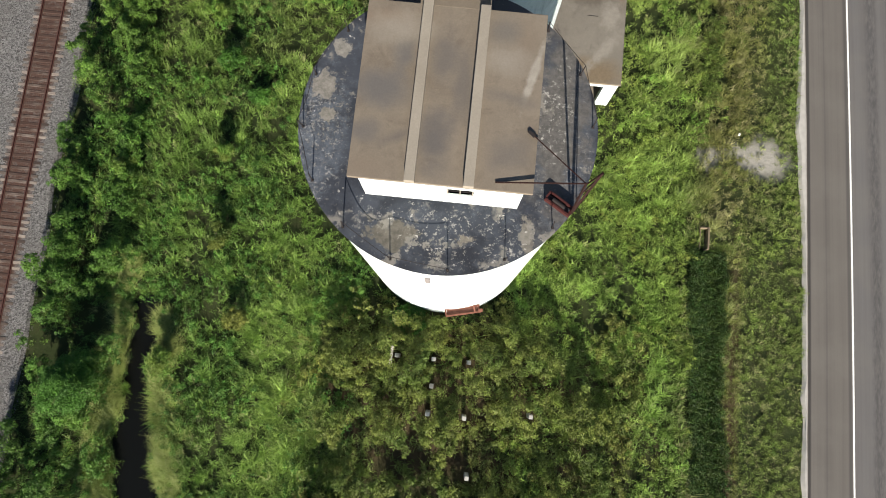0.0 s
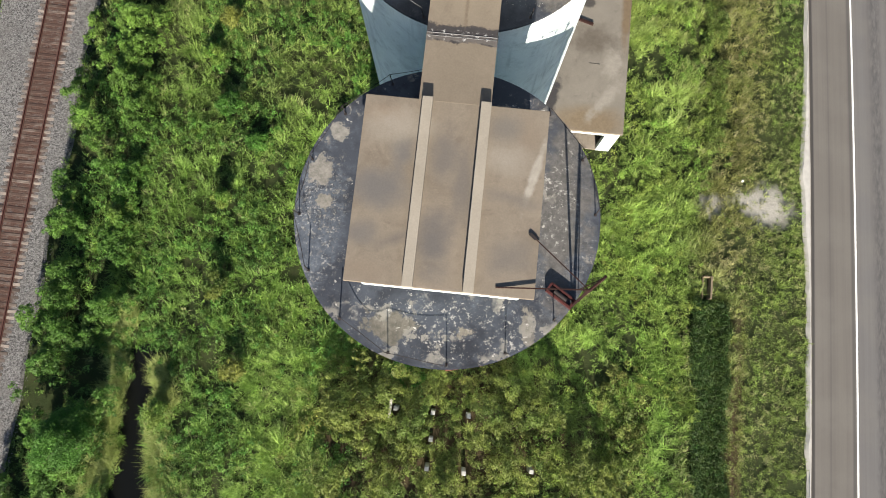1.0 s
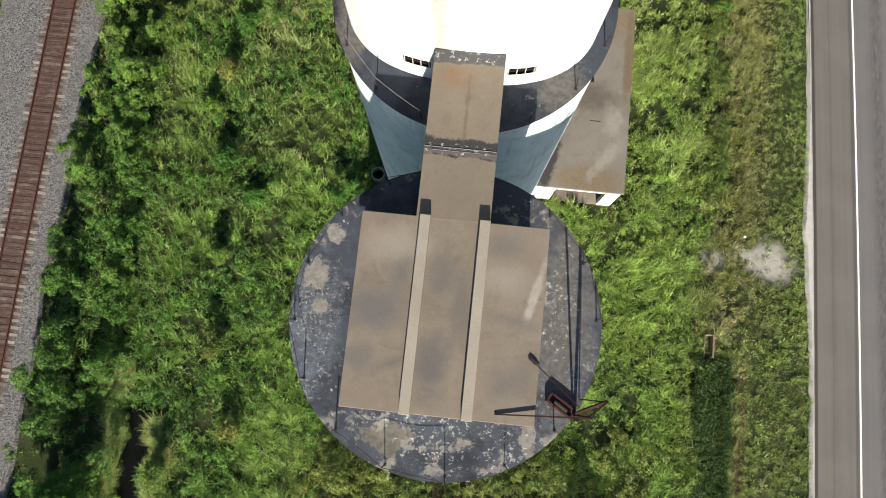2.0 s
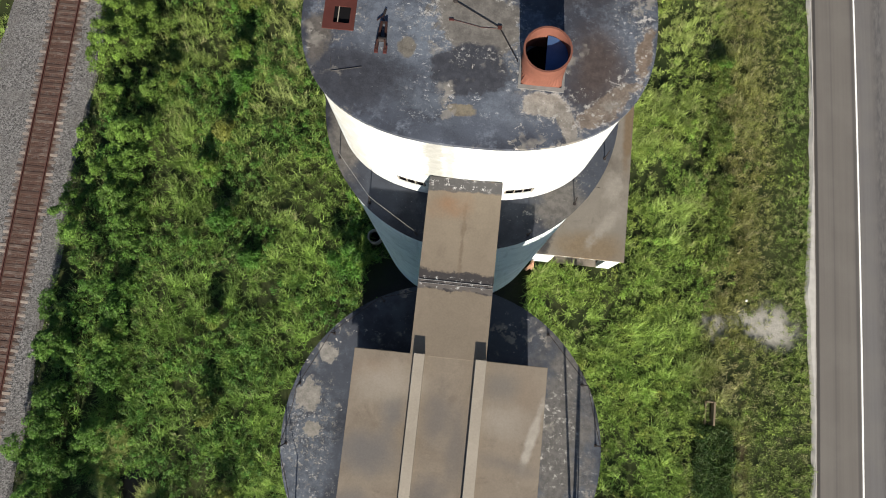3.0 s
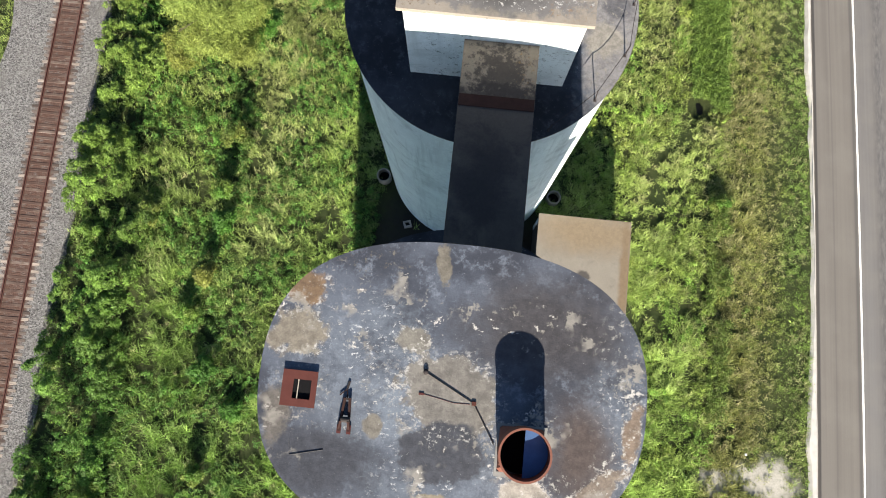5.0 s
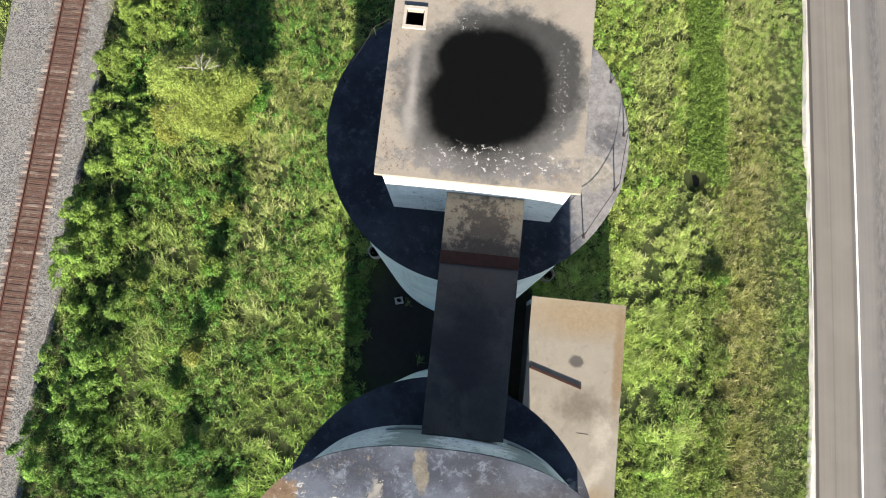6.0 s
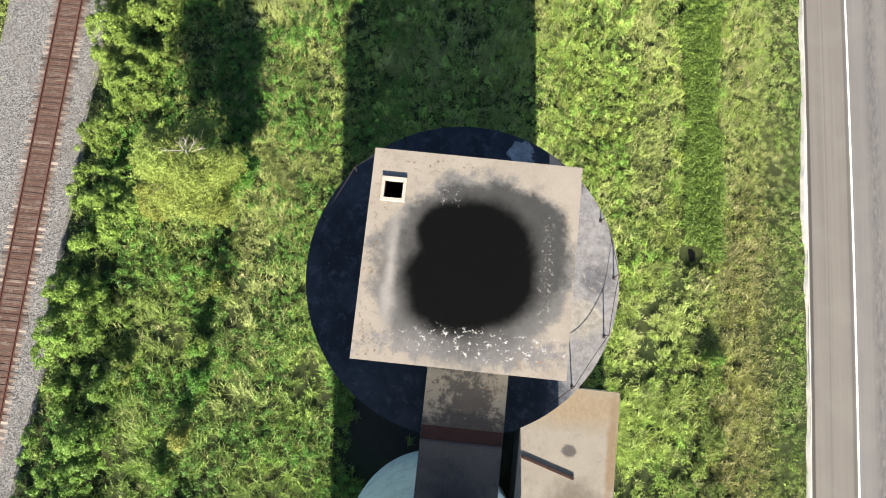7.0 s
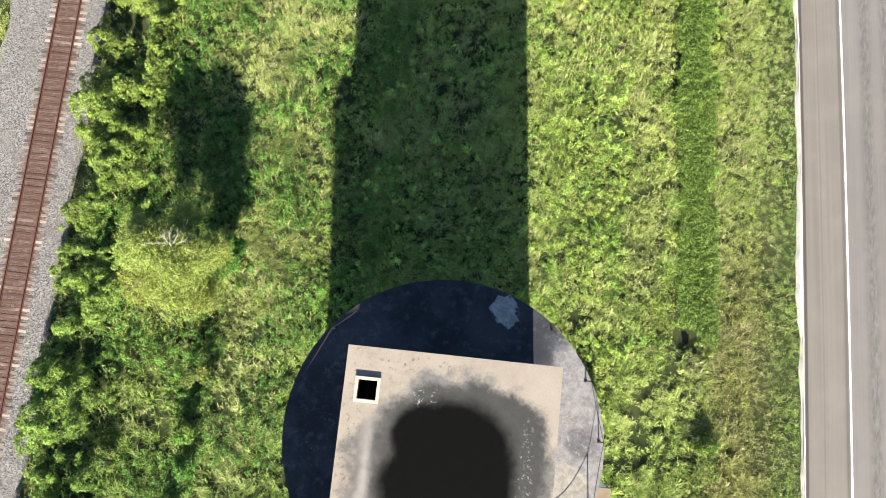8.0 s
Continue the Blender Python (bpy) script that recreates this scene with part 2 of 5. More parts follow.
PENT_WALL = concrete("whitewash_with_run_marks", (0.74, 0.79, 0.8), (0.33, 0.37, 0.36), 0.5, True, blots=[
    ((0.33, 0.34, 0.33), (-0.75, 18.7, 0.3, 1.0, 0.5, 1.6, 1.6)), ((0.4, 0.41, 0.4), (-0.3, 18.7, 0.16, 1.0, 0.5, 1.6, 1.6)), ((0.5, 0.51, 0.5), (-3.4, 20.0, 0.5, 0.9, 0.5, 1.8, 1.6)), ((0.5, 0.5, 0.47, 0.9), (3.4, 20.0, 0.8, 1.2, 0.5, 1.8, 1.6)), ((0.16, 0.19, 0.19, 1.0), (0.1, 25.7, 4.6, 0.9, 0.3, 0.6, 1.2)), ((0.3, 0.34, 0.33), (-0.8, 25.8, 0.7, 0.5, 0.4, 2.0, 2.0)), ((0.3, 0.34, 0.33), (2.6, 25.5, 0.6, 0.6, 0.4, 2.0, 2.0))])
DIRTY_WALL = concrete("grimy_whitewash", (0.72, 0.79, 0.81), (0.34, 0.4, 0.41), 0.5, True, blots=[
    ((0.16, 0.19, 0.19, 0.9), (-1.1, 33.3, 0.8, 0.5, 0.3, 2.0, 2.6)), ((0.2, 0.24, 0.235, 0.8), (2.5, 33.3, 0.6, 0.5, 0.3, 2.4, 3.2))])
SILO_ROOF = bitumen("worn_bitumen", worn=0.4, haze=0.35, tone=0.8, crackle=[(4.5, 9.6, 0.95, 3.2, 0.4, 0.9, 1.2), (-4.4, 9.5, 0.9, 2.6, 0.4, 1.1, 1.2)], blots=[((0.4, 0.385, 0.36, 0.7), (-4.3, 9.3, 0.9, 2.6, 0.3, 1.2, 1.0))] + [((0.4, 0.385, 0.36, 0.7), (4.4, 9.4, 0.9, 3.0, 0.3, 1.2, 1.0)), ((0.38, 0.365, 0.34, 0.85), (0.4, 6.2, 3.2, 1.0, 0.3, 1.3, 0.9)), ((0.2, 0.185, 0.16), (3.5, 6.5, 0.22, 0.7, 0.15, 1.6, 2.4, 12)), ((0.2, 0.18, 0.15), (1.3, 6.1, 0.35, 0.2, 0.15, 1.8, 2.6)),
    ((0.12, 0.115, 0.11), (4.3, 11.0, 1.0, 3.6, 0.5, 1.6, 1.2)),
    ((0.26, 0.248, 0.226), (-3.95, 12.9, 0.32, 0.4, 0.1, 1.5, 2.2)), ((0.25, 0.236, 0.212), (-4.45, 11.4, 0.4, 0.6, 0.1, 1.5, 2.0)), ((0.24, 0.226, 0.2), (-4.2, 10.3, 0.28, 0.3, 0.1, 1.5, 2.4)),
    ((0.42, 0.41, 0.39, 0.9), (4.2, 11.2, 0.7, 1.8, 0.3, 1.2, 1.8)),
                                                     ((0.24, 0.228, 0.205, 0.95), (-4.2, 10.3, 0.8, 1.5, 0.3, 1.2, 1.6)),
                                                     ((0.13, 0.12, 0.1), (-1.4, 6.0, 0.8, 0.5, 0.2, 1.8, 2.0))])
# bitumen darkened to carry the shadow that lies on this roof
SILO_ROOF_MIDDLE = bitumen("shade_toned_bitumen", worn=0.05, haze=0.3, tone=0.75, flakes=0.5, blots=[
    ((0.13, 0.122, 0.112), (-4.2, 20.6, 0.6, 1.6, 0.4, 1.2, 1.2)), ((0.2, 0.19, 0.175, 0.9), (4.0, 19.2, 1.2, 1.2, 0.4, 1.0, 1.2)), ((0.12, 0.113, 0.105), (3.6, 18.9, 0.9, 0.8, 0.4, 1.2, 1.2))])
# tone lowered as painted shade; the pale, flaked east strip stands for its sunlit part
SILO_ROOF_NORTH = bitumen("shaded_bitumen_lit_east", worn=-0.6, tone=0.5, crackle=[(4.9, 36.2, 1.2, 5.0, 0.3, 0.8, 1.4)], blots=[
    ((0.185, 0.18, 0.186), (5.0, 36.2, 1.35, 5.2, 0.3, 0.9, 1.0)), ((0.24, 0.225, 0.2), (4.6, 35.2, 0.7, 0.6, 0.3, 1.2, 1.4)), ((0.1, 0.1, 0.11), (4.9, 36.6, 0.5, 0.5, 0.4, 1.2, 1.4)), ((0.24, 0.225, 0.2, 0.8), (4.6, 36.4, 0.8, 3.2, 0.2, 1.4, 1.6)),
    ((0.2, 0.19, 0.17, 0.8), (4.7, 34.0, 0.7, 1.4, 0.2, 1.4, 2.0)), ((0.27, 0.28, 0.29), (1.92, 40.85, 0.45, 0.55, 0.06, 1.0, 1.8, 15)), ((0.12, 0.125, 0.13, 0.9), (1.92, 40.85, 0.45, 0.55, 0.06, 1.0, 3.0, 15))])
HEAD_ROOF = concrete("taupe_roof_screed", (0.226, 0.192, 0.154), (0.152, 0.126, 0.1), 0.75, blots=[
    ((0.21, 0.165, 0.125), (-2.0, 12.6, 0.6, 0.3, 0.9, 1.4, 0.9)), ((0.2, 0.165, 0.13), (2.6, 12.2, 0.4, 0.6, 0.9, 1.4, 0.9)), ((0.2, 0.165, 0.13), (-2.2, 7.6, 0.5, 0.3, 0.9, 1.4, 0.9)),
    ((0.33, 0.305, 0.265), (2.95, 11.1, 0.13, 0.95, 0.5, 1.0, 1.8, -14)), ((0.135, 0.126, 0.12), (-1.75, 10.25, 1.0, 0.5, 0.9, 1.5, 0.7)),
    ((0.14, 0.13, 0.122), (-1.25, 11.3, 0.3, 0.7, 0.9, 1.5, 0.7, -12)), ((0.15, 0.136, 0.124), (-2.3, 8.7, 0.5, 0.35, 0.9, 1.5, 0.7)),
    ((0.15, 0.132, 0.116), (-1.2, 8.6, 0.5, 0.16, 0.9, 1.2, 1.2, 25)), ((0.128, 0.118, 0.112), (-0.05, 8.6, 0.45, 0.8, 0.9, 1.5, 0.7)),
    ((0.145, 0.13, 0.117), (0.1, 11.5, 0.35, 0.7, 0.9, 1.6, 0.8)), ((0.148, 0.132, 0.118), (0.75, 10.6, 0.3, 0.9, 0.9, 1.6, 0.8))] + [
    ((0.16, 0.142, 0.124), (2.2, 10.3, 0.7, 0.22, 0.9, 1.5, 0.8, -10)), ((0.16, 0.142, 0.125), (2.3, 8.3, 0.6, 0.5, 0.9, 1.5, 0.8)),
    ((0.16, 0.145, 0.128), (1.9, 12.5, 0.5, 0.4, 0.9, 1.5, 0.8)), ((0.265, 0.237, 0.2), (-1.5, 12.3, 0.8, 0.5, 0.9, 1.4, 0.8)), ((0.262, 0.234, 0.198), (2.0, 11.4, 0.6, 0.5, 0.9, 1.4, 0.8))])
BEAM_TOP = concrete("pale_beam_concrete", (0.345, 0.31, 0.26), (0.25, 0.22, 0.175), 0.4)
SEAM = plain("grey_seam_mortar", (0.24, 0.24, 0.24), 0.8, 0, 0.6, 9)
GALLERY_ROOF = concrete("tan_gallery_screed", (0.2, 0.168, 0.132), (0.14, 0.116, 0.092), 0.5, blots=[
    ((0.045, 0.042, 0.044), (0.23, 15.52, 4.0, 0.3, 0.12, 1.1, 1.6)), ((0.11, 0.1, 0.095), (0.2, 15.35, 4.0, 0.1, 0.3, 2.2, 2.6)),
    ((0.09, 0.088, 0.09), (0.23, 18.55, 4.0, 0.22, 0.12, 0.9, 1.8)), ((0.15, 0.122, 0.092), (0.3, 16.6, 0.06, 1.0, 0.6, 2.5, 2.2)), ((0.5, 0.5, 0.5, 1.0), (0.23, 15.44, 3.0, 0.16, 0.3, 1.0, 2.4)), ((0.55, 0.55, 0.55, 1.0), (0.23, 18.6, 3.0, 0.2, 0.3, 1.0, 2.4)), ((0.2, 0.13, 0.085), (-0.3, 17.9, 0.5, 0.3, 0.9, 1.4, 1.0))])
TAR = plain("tar_strip", (0.06, 0.058, 0.058), 0.8, 0, 0.6, 4)
SHED_ROOF = concrete("tan_shed_roof", (0.215, 0.196, 0.17), (0.13, 0.116, 0.1), 0.6,
                     blots=[((0.19, 0.15, 0.105), (7.79, 31.37, 3.4, 1.2, 0.6, 0.6, 0.7)), ((0.16, 0.12, 0.08), (10.08, 29.1, 0.3, 3.2, 0.5, 0.9, 1.0)),
                            ((0.185, 0.145, 0.1), (8.21, 20.64, 2.2, 0.9, 0.5, 0.5, 0.8)),
                            ((0.265, 0.245, 0.215), (9.04, 22.12, 0.3, 1.4, 0.7, 1.6, 1.4, -35)),
                            ((0.265, 0.245, 0.215), (9.35, 24.58, 0.5, 0.8, 0.7, 1.8, 1.4)),
                            # first entry paints the silo's shadow as a strip; the others are stains
                            ((0.05, 0.048, 0.05), (5.56, 21.43, 0.4, 1.9, 0.4, 1.0, 1.6, -14)), ((0.12, 0.105, 0.088), (7.9, 26.15, 1.2, 0.8, 0.7, 1.2, 1.0)), ((0.07, 0.065, 0.062), (7.59, 28.66, 0.42, 0.36, 0.25, 0.35, 3))])
DARK_ROOF = concrete("dark_gallery_screed", (0.085, 0.075, 0.068), (0.035, 0.032, 0.032), 0.9, blots=[((0.04, 0.037, 0.037), (0.5, 28.4, 0.8, 1.5, 0.5, 1.6, 0.9)), ((0.06, 0.054, 0.05), (1.3, 26.8, 0.5, 0.8, 0.5, 1.6, 1.1)), ((0.215, 0.178, 0.14), (0.65, 32.6, 2.4, 1.15, 0.1, 0.3, 1.6)), ((0.075, 0.063, 0.054), (0.75, 32.2, 0.8, 0.8, 0.4, 2.6, 4.5)), ((0.05, 0.043, 0.04), (0.9, 31.6, 1.2, 0.25, 0.4, 2.2, 3.5)), ((0.22, 0.14, 0.07, 0.8), (1.55, 32.5, 0.35, 0.9, 0.4, 0.7, 1.6)), ((0.07, 0.06, 0.055, 0.9), (0.3, 32.5, 1.0, 0.7, 0.4, 1.6, 2.2))])
PENT_ROOF = bitumen("patched_bitumen", worn=0.4, tone=1.3, curled=[(3.75, 20.15, 0.95, 0.28, 0.2, 1.8, 1.8, 42), (2.0, 20.0, 0.62, 0.34, 0.08, 1.0, 1.8), (4.6, 21.7, 0.2, 0.75, 0.2, 1.6, 1.8, -8), (-3.9, 23.3, 0.65, 0.55, 0.25, 1.6, 1.8), (0.05, 22.2, 1.3, 0.9, 0.08, 0.9, 1.3, -18), (-1.0, 23.4, 0.35, 0.3, 0.2, 1.8, 1.6), (-3.7, 24.45, 0.5, 0.4, 0.15, 1.0, 1.5)], crackle=[(-0.4, 20.9, 2.3, 1.6, 0.4, 0.9, 1.0), (-1.9, 22.6, 1.9, 1.7, 0.4, 1.0, 1.0), (1.3, 19.9, 1.6, 0.5, 0.4, 1.0, 1.4), (4.1, 21.6, 0.8, 2.0, 0.4, 1.2, 1.2)], blots=[
    ((0.16, 0.15, 0.136), (0.05, 22.2, 1.3, 0.9, 0.08, 0.9, 1.3, -18)),
    ((0.17, 0.16, 0.14), (-1.0, 23.4, 0.35, 0.3, 0.2, 1.8, 1.6)),
    ((0.048, 0.052, 0.064), (0.05, 20.75, 1.1, 0.75, 0.1, 0.6, 1.2))] + [
    ((0.074, 0.058, 0.053), (3.4, 21.1, 0.75, 1.2, 0.6, 0.7, 0.9)),
    ((0.05, 0.048, 0.053), (2.4, 24.0, 1.9, 1.2, 0.6, 0.8, 0.7)),
    ((0.042, 0.046, 0.058), (-2.9, 20.3, 1.3, 0.8, 0.4, 0.9, 0.9)),
    ((0.32, 0.3, 0.265), (2.0, 20.0, 0.62, 0.34, 0.08, 1.0, 1.8)),
    ((0.26, 0.24, 0.21), (2.7, 19.5, 0.22, 0.65, 0.15, 1.4, 1.8, 25)),
    ((0.19, 0.155, 0.125), (3.75, 20.15, 0.95, 0.28, 0.2, 1.8, 1.8, 42))] + [
    ((0.19, 0.145, 0.11), (4.6, 21.7, 0.2, 0.75, 0.2, 1.6, 1.8, -8)),
    ((0.33, 0.31, 0.28, 0.9), (-3.55, 21.85, 0.8, 0.75, 0.3, 0.7, 1.8)),
    ((0.42, 0.41, 0.38, 1.0), (2.9, 19.8, 1.3, 0.7, 0.3, 0.9, 1.4)), ((0.42, 0.41, 0.38, 1.0), (4.3, 20.9, 0.5, 1.3, 0.3, 0.9, 1.6)), ((0.36, 0.35, 0.32, 0.8), (4.2, 23.6, 0.5, 1.3, 0.3, 0.9, 1.6)),
    ((0.15, 0.1, 0.06), (-3.7, 24.45, 0.5, 0.4, 0.15, 1.0, 1.5)),
    ((0.3, 0.285, 0.25), (-3.75, 23.05, 0.42, 0.3, 0.15, 1.3, 1.8)),
    ((0.18, 0.16, 0.13), (-3.9, 23.3, 0.65, 0.55, 0.25, 1.6, 1.8))] + [
    ((0.14, 0.128, 0.108, 0.9), (-2.1, 25.3, 0.75, 0.32, 0.2, 1.6, 1.6)),
    ((0.145, 0.132, 0.108), (-0.4, 25.35, 0.15, 0.5, 0.2, 1.6, 1.8, 10)),
    ((0.155, 0.143, 0.122), (-1.72, 21.25, 0.22, 0.32, 0.15, 0.9, 1.8)),
    ((0.2, 0.175, 0.13), (-0.05, 19.65, 0.35, 0.17, 0.15, 1.2, 2.0)),
    ((0.11, 0.1, 0.09), (-4.1, 21.4, 0.35, 0.6, 0.3, 1.6, 1.6)),
])
WET_ROOF = concrete("stained_flat_concrete", (0.262, 0.235, 0.203), (0.17, 0.148, 0.127), 0.5, blots=[
    ((0.125, 0.123, 0.121), (0.45, 36.0, 2.85, 2.65, 0.1, 0.45, 1.2)),
    ((0.15, 0.145, 0.145), (0.6, 33.75, 2.7, 0.45, 0.3, 1.5, 2.6)),
    ((0.046, 0.047, 0.047), (0.75, 36.45, 2.4, 2.05, 0.1, 0.4, 1.1)),
    ((0.055, 0.055, 0.055), (0.35, 35.75, 2.3, 2.1, 0.3, 0.3, 1.0)),
    ((0.225, 0.215, 0.205), (-1.85, 35.9, 0.16, 1.5, 0.9, 1.6, 1.2)),
    ((0.0025, 0.003, 0.003), (0.05, 35.45, 1.52, 1.42, 0.2, 0.22, 0.9)),
    ((0.0025, 0.003, 0.003), (-0.35, 36.9, 0.85, 0.85, 0.2, 0.22, 0.9)),
    ((0.0025, 0.003, 0.003), (0.6, 36.6, 1.62, 1.32, 0.2, 0.22, 0.9)),
    ((0.0025, 0.003, 0.003), (1.0, 35.8, 1.3, 1.4, 0.2, 0.25, 0.9)),
    ((0.42, 0.41, 0.4, 1.0), (0.9, 33.85, 2.3, 0.42, 0.3, 1.0, 1.8)),
    ((0.36, 0.355, 0.34, 0.9), (-0.35, 37.95, 0.35, 0.3, 0.3, 0.8, 2.4))] + [
    ((0.31, 0.3, 0.285, 0.5), (2.5, 35.9, 0.2, 1.5, 0.3, 1.2, 2.2)),
    ((0.12, 0.085, 0.058, 0.8), (-2.35, 36.0, 0.25, 3.0, 0.3, 1.0, 1.8)),
    ((0.12, 0.085, 0.058, 0.9), (-2.1, 33.6, 0.7, 0.5, 0.3, 1.0, 1.8)),
    ((0.12, 0.09, 0.065, 0.8), (-0.9, 38.8, 1.3, 0.28, 0.3, 1.0, 1.8)),
    ((0.2, 0.13, 0.075, 0.6), (2.6, 33.5, 0.9, 0.3, 0.3, 1.0, 1.8)),
])
WET_ROOF.node_tree.nodes["Principled BSDF"].inputs["Specular IOR Level"].default_value = 0.03
FRAME_PAINT = plain("chalky_white_frame", (0.33, 0.3, 0.26), 0.8, 0, 0.25, 4)
# near-black colour that paints the darkness of openings onto their inner surfaces
VOID = plain("unlit_interior", (0.004, 0.004, 0.005), 0.9, 0, 0.3, 2)
GRASS = leafy("grass_blades", 0.25)
LEAF = leafy("broad_leaves", 0.2)
BRICK_RED = plain("faded_crimson_paint", (0.062, 0.019, 0.018), 0.8, 0, 0.35, 6)
MAROON = plain("maroon_steel", (0.03, 0.014, 0.0125), 0.85, 0, 0.4, 5)
FADED_RED = plain("faded_red_steel", (0.2, 0.085, 0.06), 0.8, 0.05, 0.4, 5)
BARK = plain("grey_bark", (0.2, 0.17, 0.13), 0.9, 0, 0.4, 12)
BLEACHED = plain("bleached_branch", (0.36, 0.34, 0.3), 0.85, 0, 0.2, 12)
WATER = Mat("ditch_water", 0.3).color((0.004, 0.0045, 0.004))

# ---- building helpers ----
ORIGIN = {}


def thing(name, at, label, category, group="", kind=""):
    ob = new(name)
    ob.empty_display_size = 0.3
    ob.location = at
    ORIGIN[ob.name] = Vector(at)
    return tagged(ob, label, category, group, kind)


def part(name, bm, material, parent=None, label="", smooth=False):
    """Links a bmesh built in world metres as one mesh under its thing or part."""
    at = ORIGIN[parent.name] if parent else Vector()
    bmesh.ops.translate(bm, verts=bm.verts, vec=-at)
    me = bpy.data.meshes.new(name)
    for f in bm.faces:
        f.smooth = smooth
    bm.to_mesh(me)
    bm.free()
    me.materials.append(material)
    ob = new(name, me)
    ob.parent = parent
    ORIGIN[ob.name] = at
    if label:
        ob["label"] = label
    return ob


def box(bm, x0, x1, y0, y1, z0, z1, bevel=0.0):
    made = bmesh.ops.create_cube(bm, size=1.0)["verts"]
    bmesh.ops.scale(bm, verts=made, vec=(x1 - x0, y1 - y0, z1 - z0))
    bmesh.ops.translate(bm, verts=made, vec=((x0 + x1) / 2, (y0 + y1) / 2, (z0 + z1) / 2))
    if bevel:
        edges = list({e for v in made for e in v.link_edges})
        bmesh.ops.bevel(bm, geom=edges, offset=bevel, segments=2, affect="EDGES", profile=0.6)
    return bm


def rod(bm, p, q, r0, r1=None, seg=8):
    """A round bar from p to q."""
    p, q = Vector(p), Vector(q)
    d = q - p
    m = Matrix.Translation((p + q) / 2) @ d.to_track_quat("Z", "Y").to_matrix().to_4x4()
    bmesh.ops.create_cone(bm, cap_ends=True, segments=seg, radius1=r0, radius2=r0 if r1 is None else r1, depth=d.length, matrix=m)
    return bm


def beam(bm, p, q, w, h):
    """A square bar from p to q."""
    p, q = Vector(p), Vector(q)
    d = q - p
    m = Matrix.Translation((p + q) / 2) @ d.to_track_quat("Y", "Z").to_matrix().to_4x4() @ Matrix.Diagonal((w, d.length, h, 1))
    bmesh.ops.create_cube(bm, size=1.0, matrix=m)
    return bm


def chain(bm, pts, r, seg=6):
    """One round bar swept along a bent line."""
    pts = [Vector(p) for p in pts]
    rings = []
    for i, p in enumerate(pts):
        d = (pts[min(i + 1, len(pts) - 1)] - pts[max(i - 1, 0)]).normalized()
        m = d.to_track_quat("Z", "Y").to_matrix()
        rings.append([bm.verts.new(p + m @ Vector((r * math.cos(2 * math.pi * k / seg), r * math.sin(2 * math.pi * k / seg), 0))) for k in range(seg)])
    for u, w in zip(rings, rings[1:]):
        for k in range(seg):
            bm.faces.new((u[k], u[(k + 1) % seg], w[(k + 1) % seg], w[k]))
    bm.faces.new(rings[0][::-1]), bm.faces.new(rings[-1])
    return bm


def sagging(p, q, sag, n=8):
    p, q = Vector(p), Vector(q)
    return [p.lerp(q, i / n) - Vector((0, 0, sag * 4 * (i / n) * (1 - i / n))) for i in range(n + 1)]


def extruded(bm, outline, z0, z1, bevel=0.0):
    """A solid of that outline between two heights."""
    lo = [bm.verts.new((x, y, z0)) for x, y in outline]
    hi = [bm.verts.new((x, y, z1)) for x, y in outline]
    n = len(outline)
    for i in range(n):
        bm.faces.new((lo[i], lo[(i + 1) % n], hi[(i + 1) % n], hi[i]))
    top = bm.faces.new(hi)
    bm.faces.new(lo[::-1])
    if bevel:
        bmesh.ops.bevel(bm, geom=list(top.edges), offset=bevel, segments=2, affect="EDGES")
    return bm


def ring_points(cx, cy, r, n):
    return [(cx + r * math.cos(2 * math.pi * i / n), cy + r * math.sin(2 * math.pi * i / n)) for i in range(n)]


def shell(bm, outer, inner, z0, z1):
    """A wall between two outlines."""
    n = len(outer)
    rows = [[bm.verts.new((x, y, z)) for x, y in o] for o, z in ((outer, z0), (outer, z1), (inner, z1), (inner, z0))]
    for k in range(4):
        a, b = rows[k], rows[(k + 1) % 4]
        for i in range(n):
            bm.faces.new((a[i], a[(i + 1) % n], b[(i + 1) % n], b[i]))
    return bm


def superellipse(cx, cy, a, b, e, n):
    out = []
    for i in range(n):
        t = 2 * math.pi * i / n
        c, s = math.cos(t), math.sin(t)
        k = (abs(c) ** e + abs(s) ** e) ** (-1 / e)
        out.append((cx + a * k * c, cy + b * k * s))
    return out


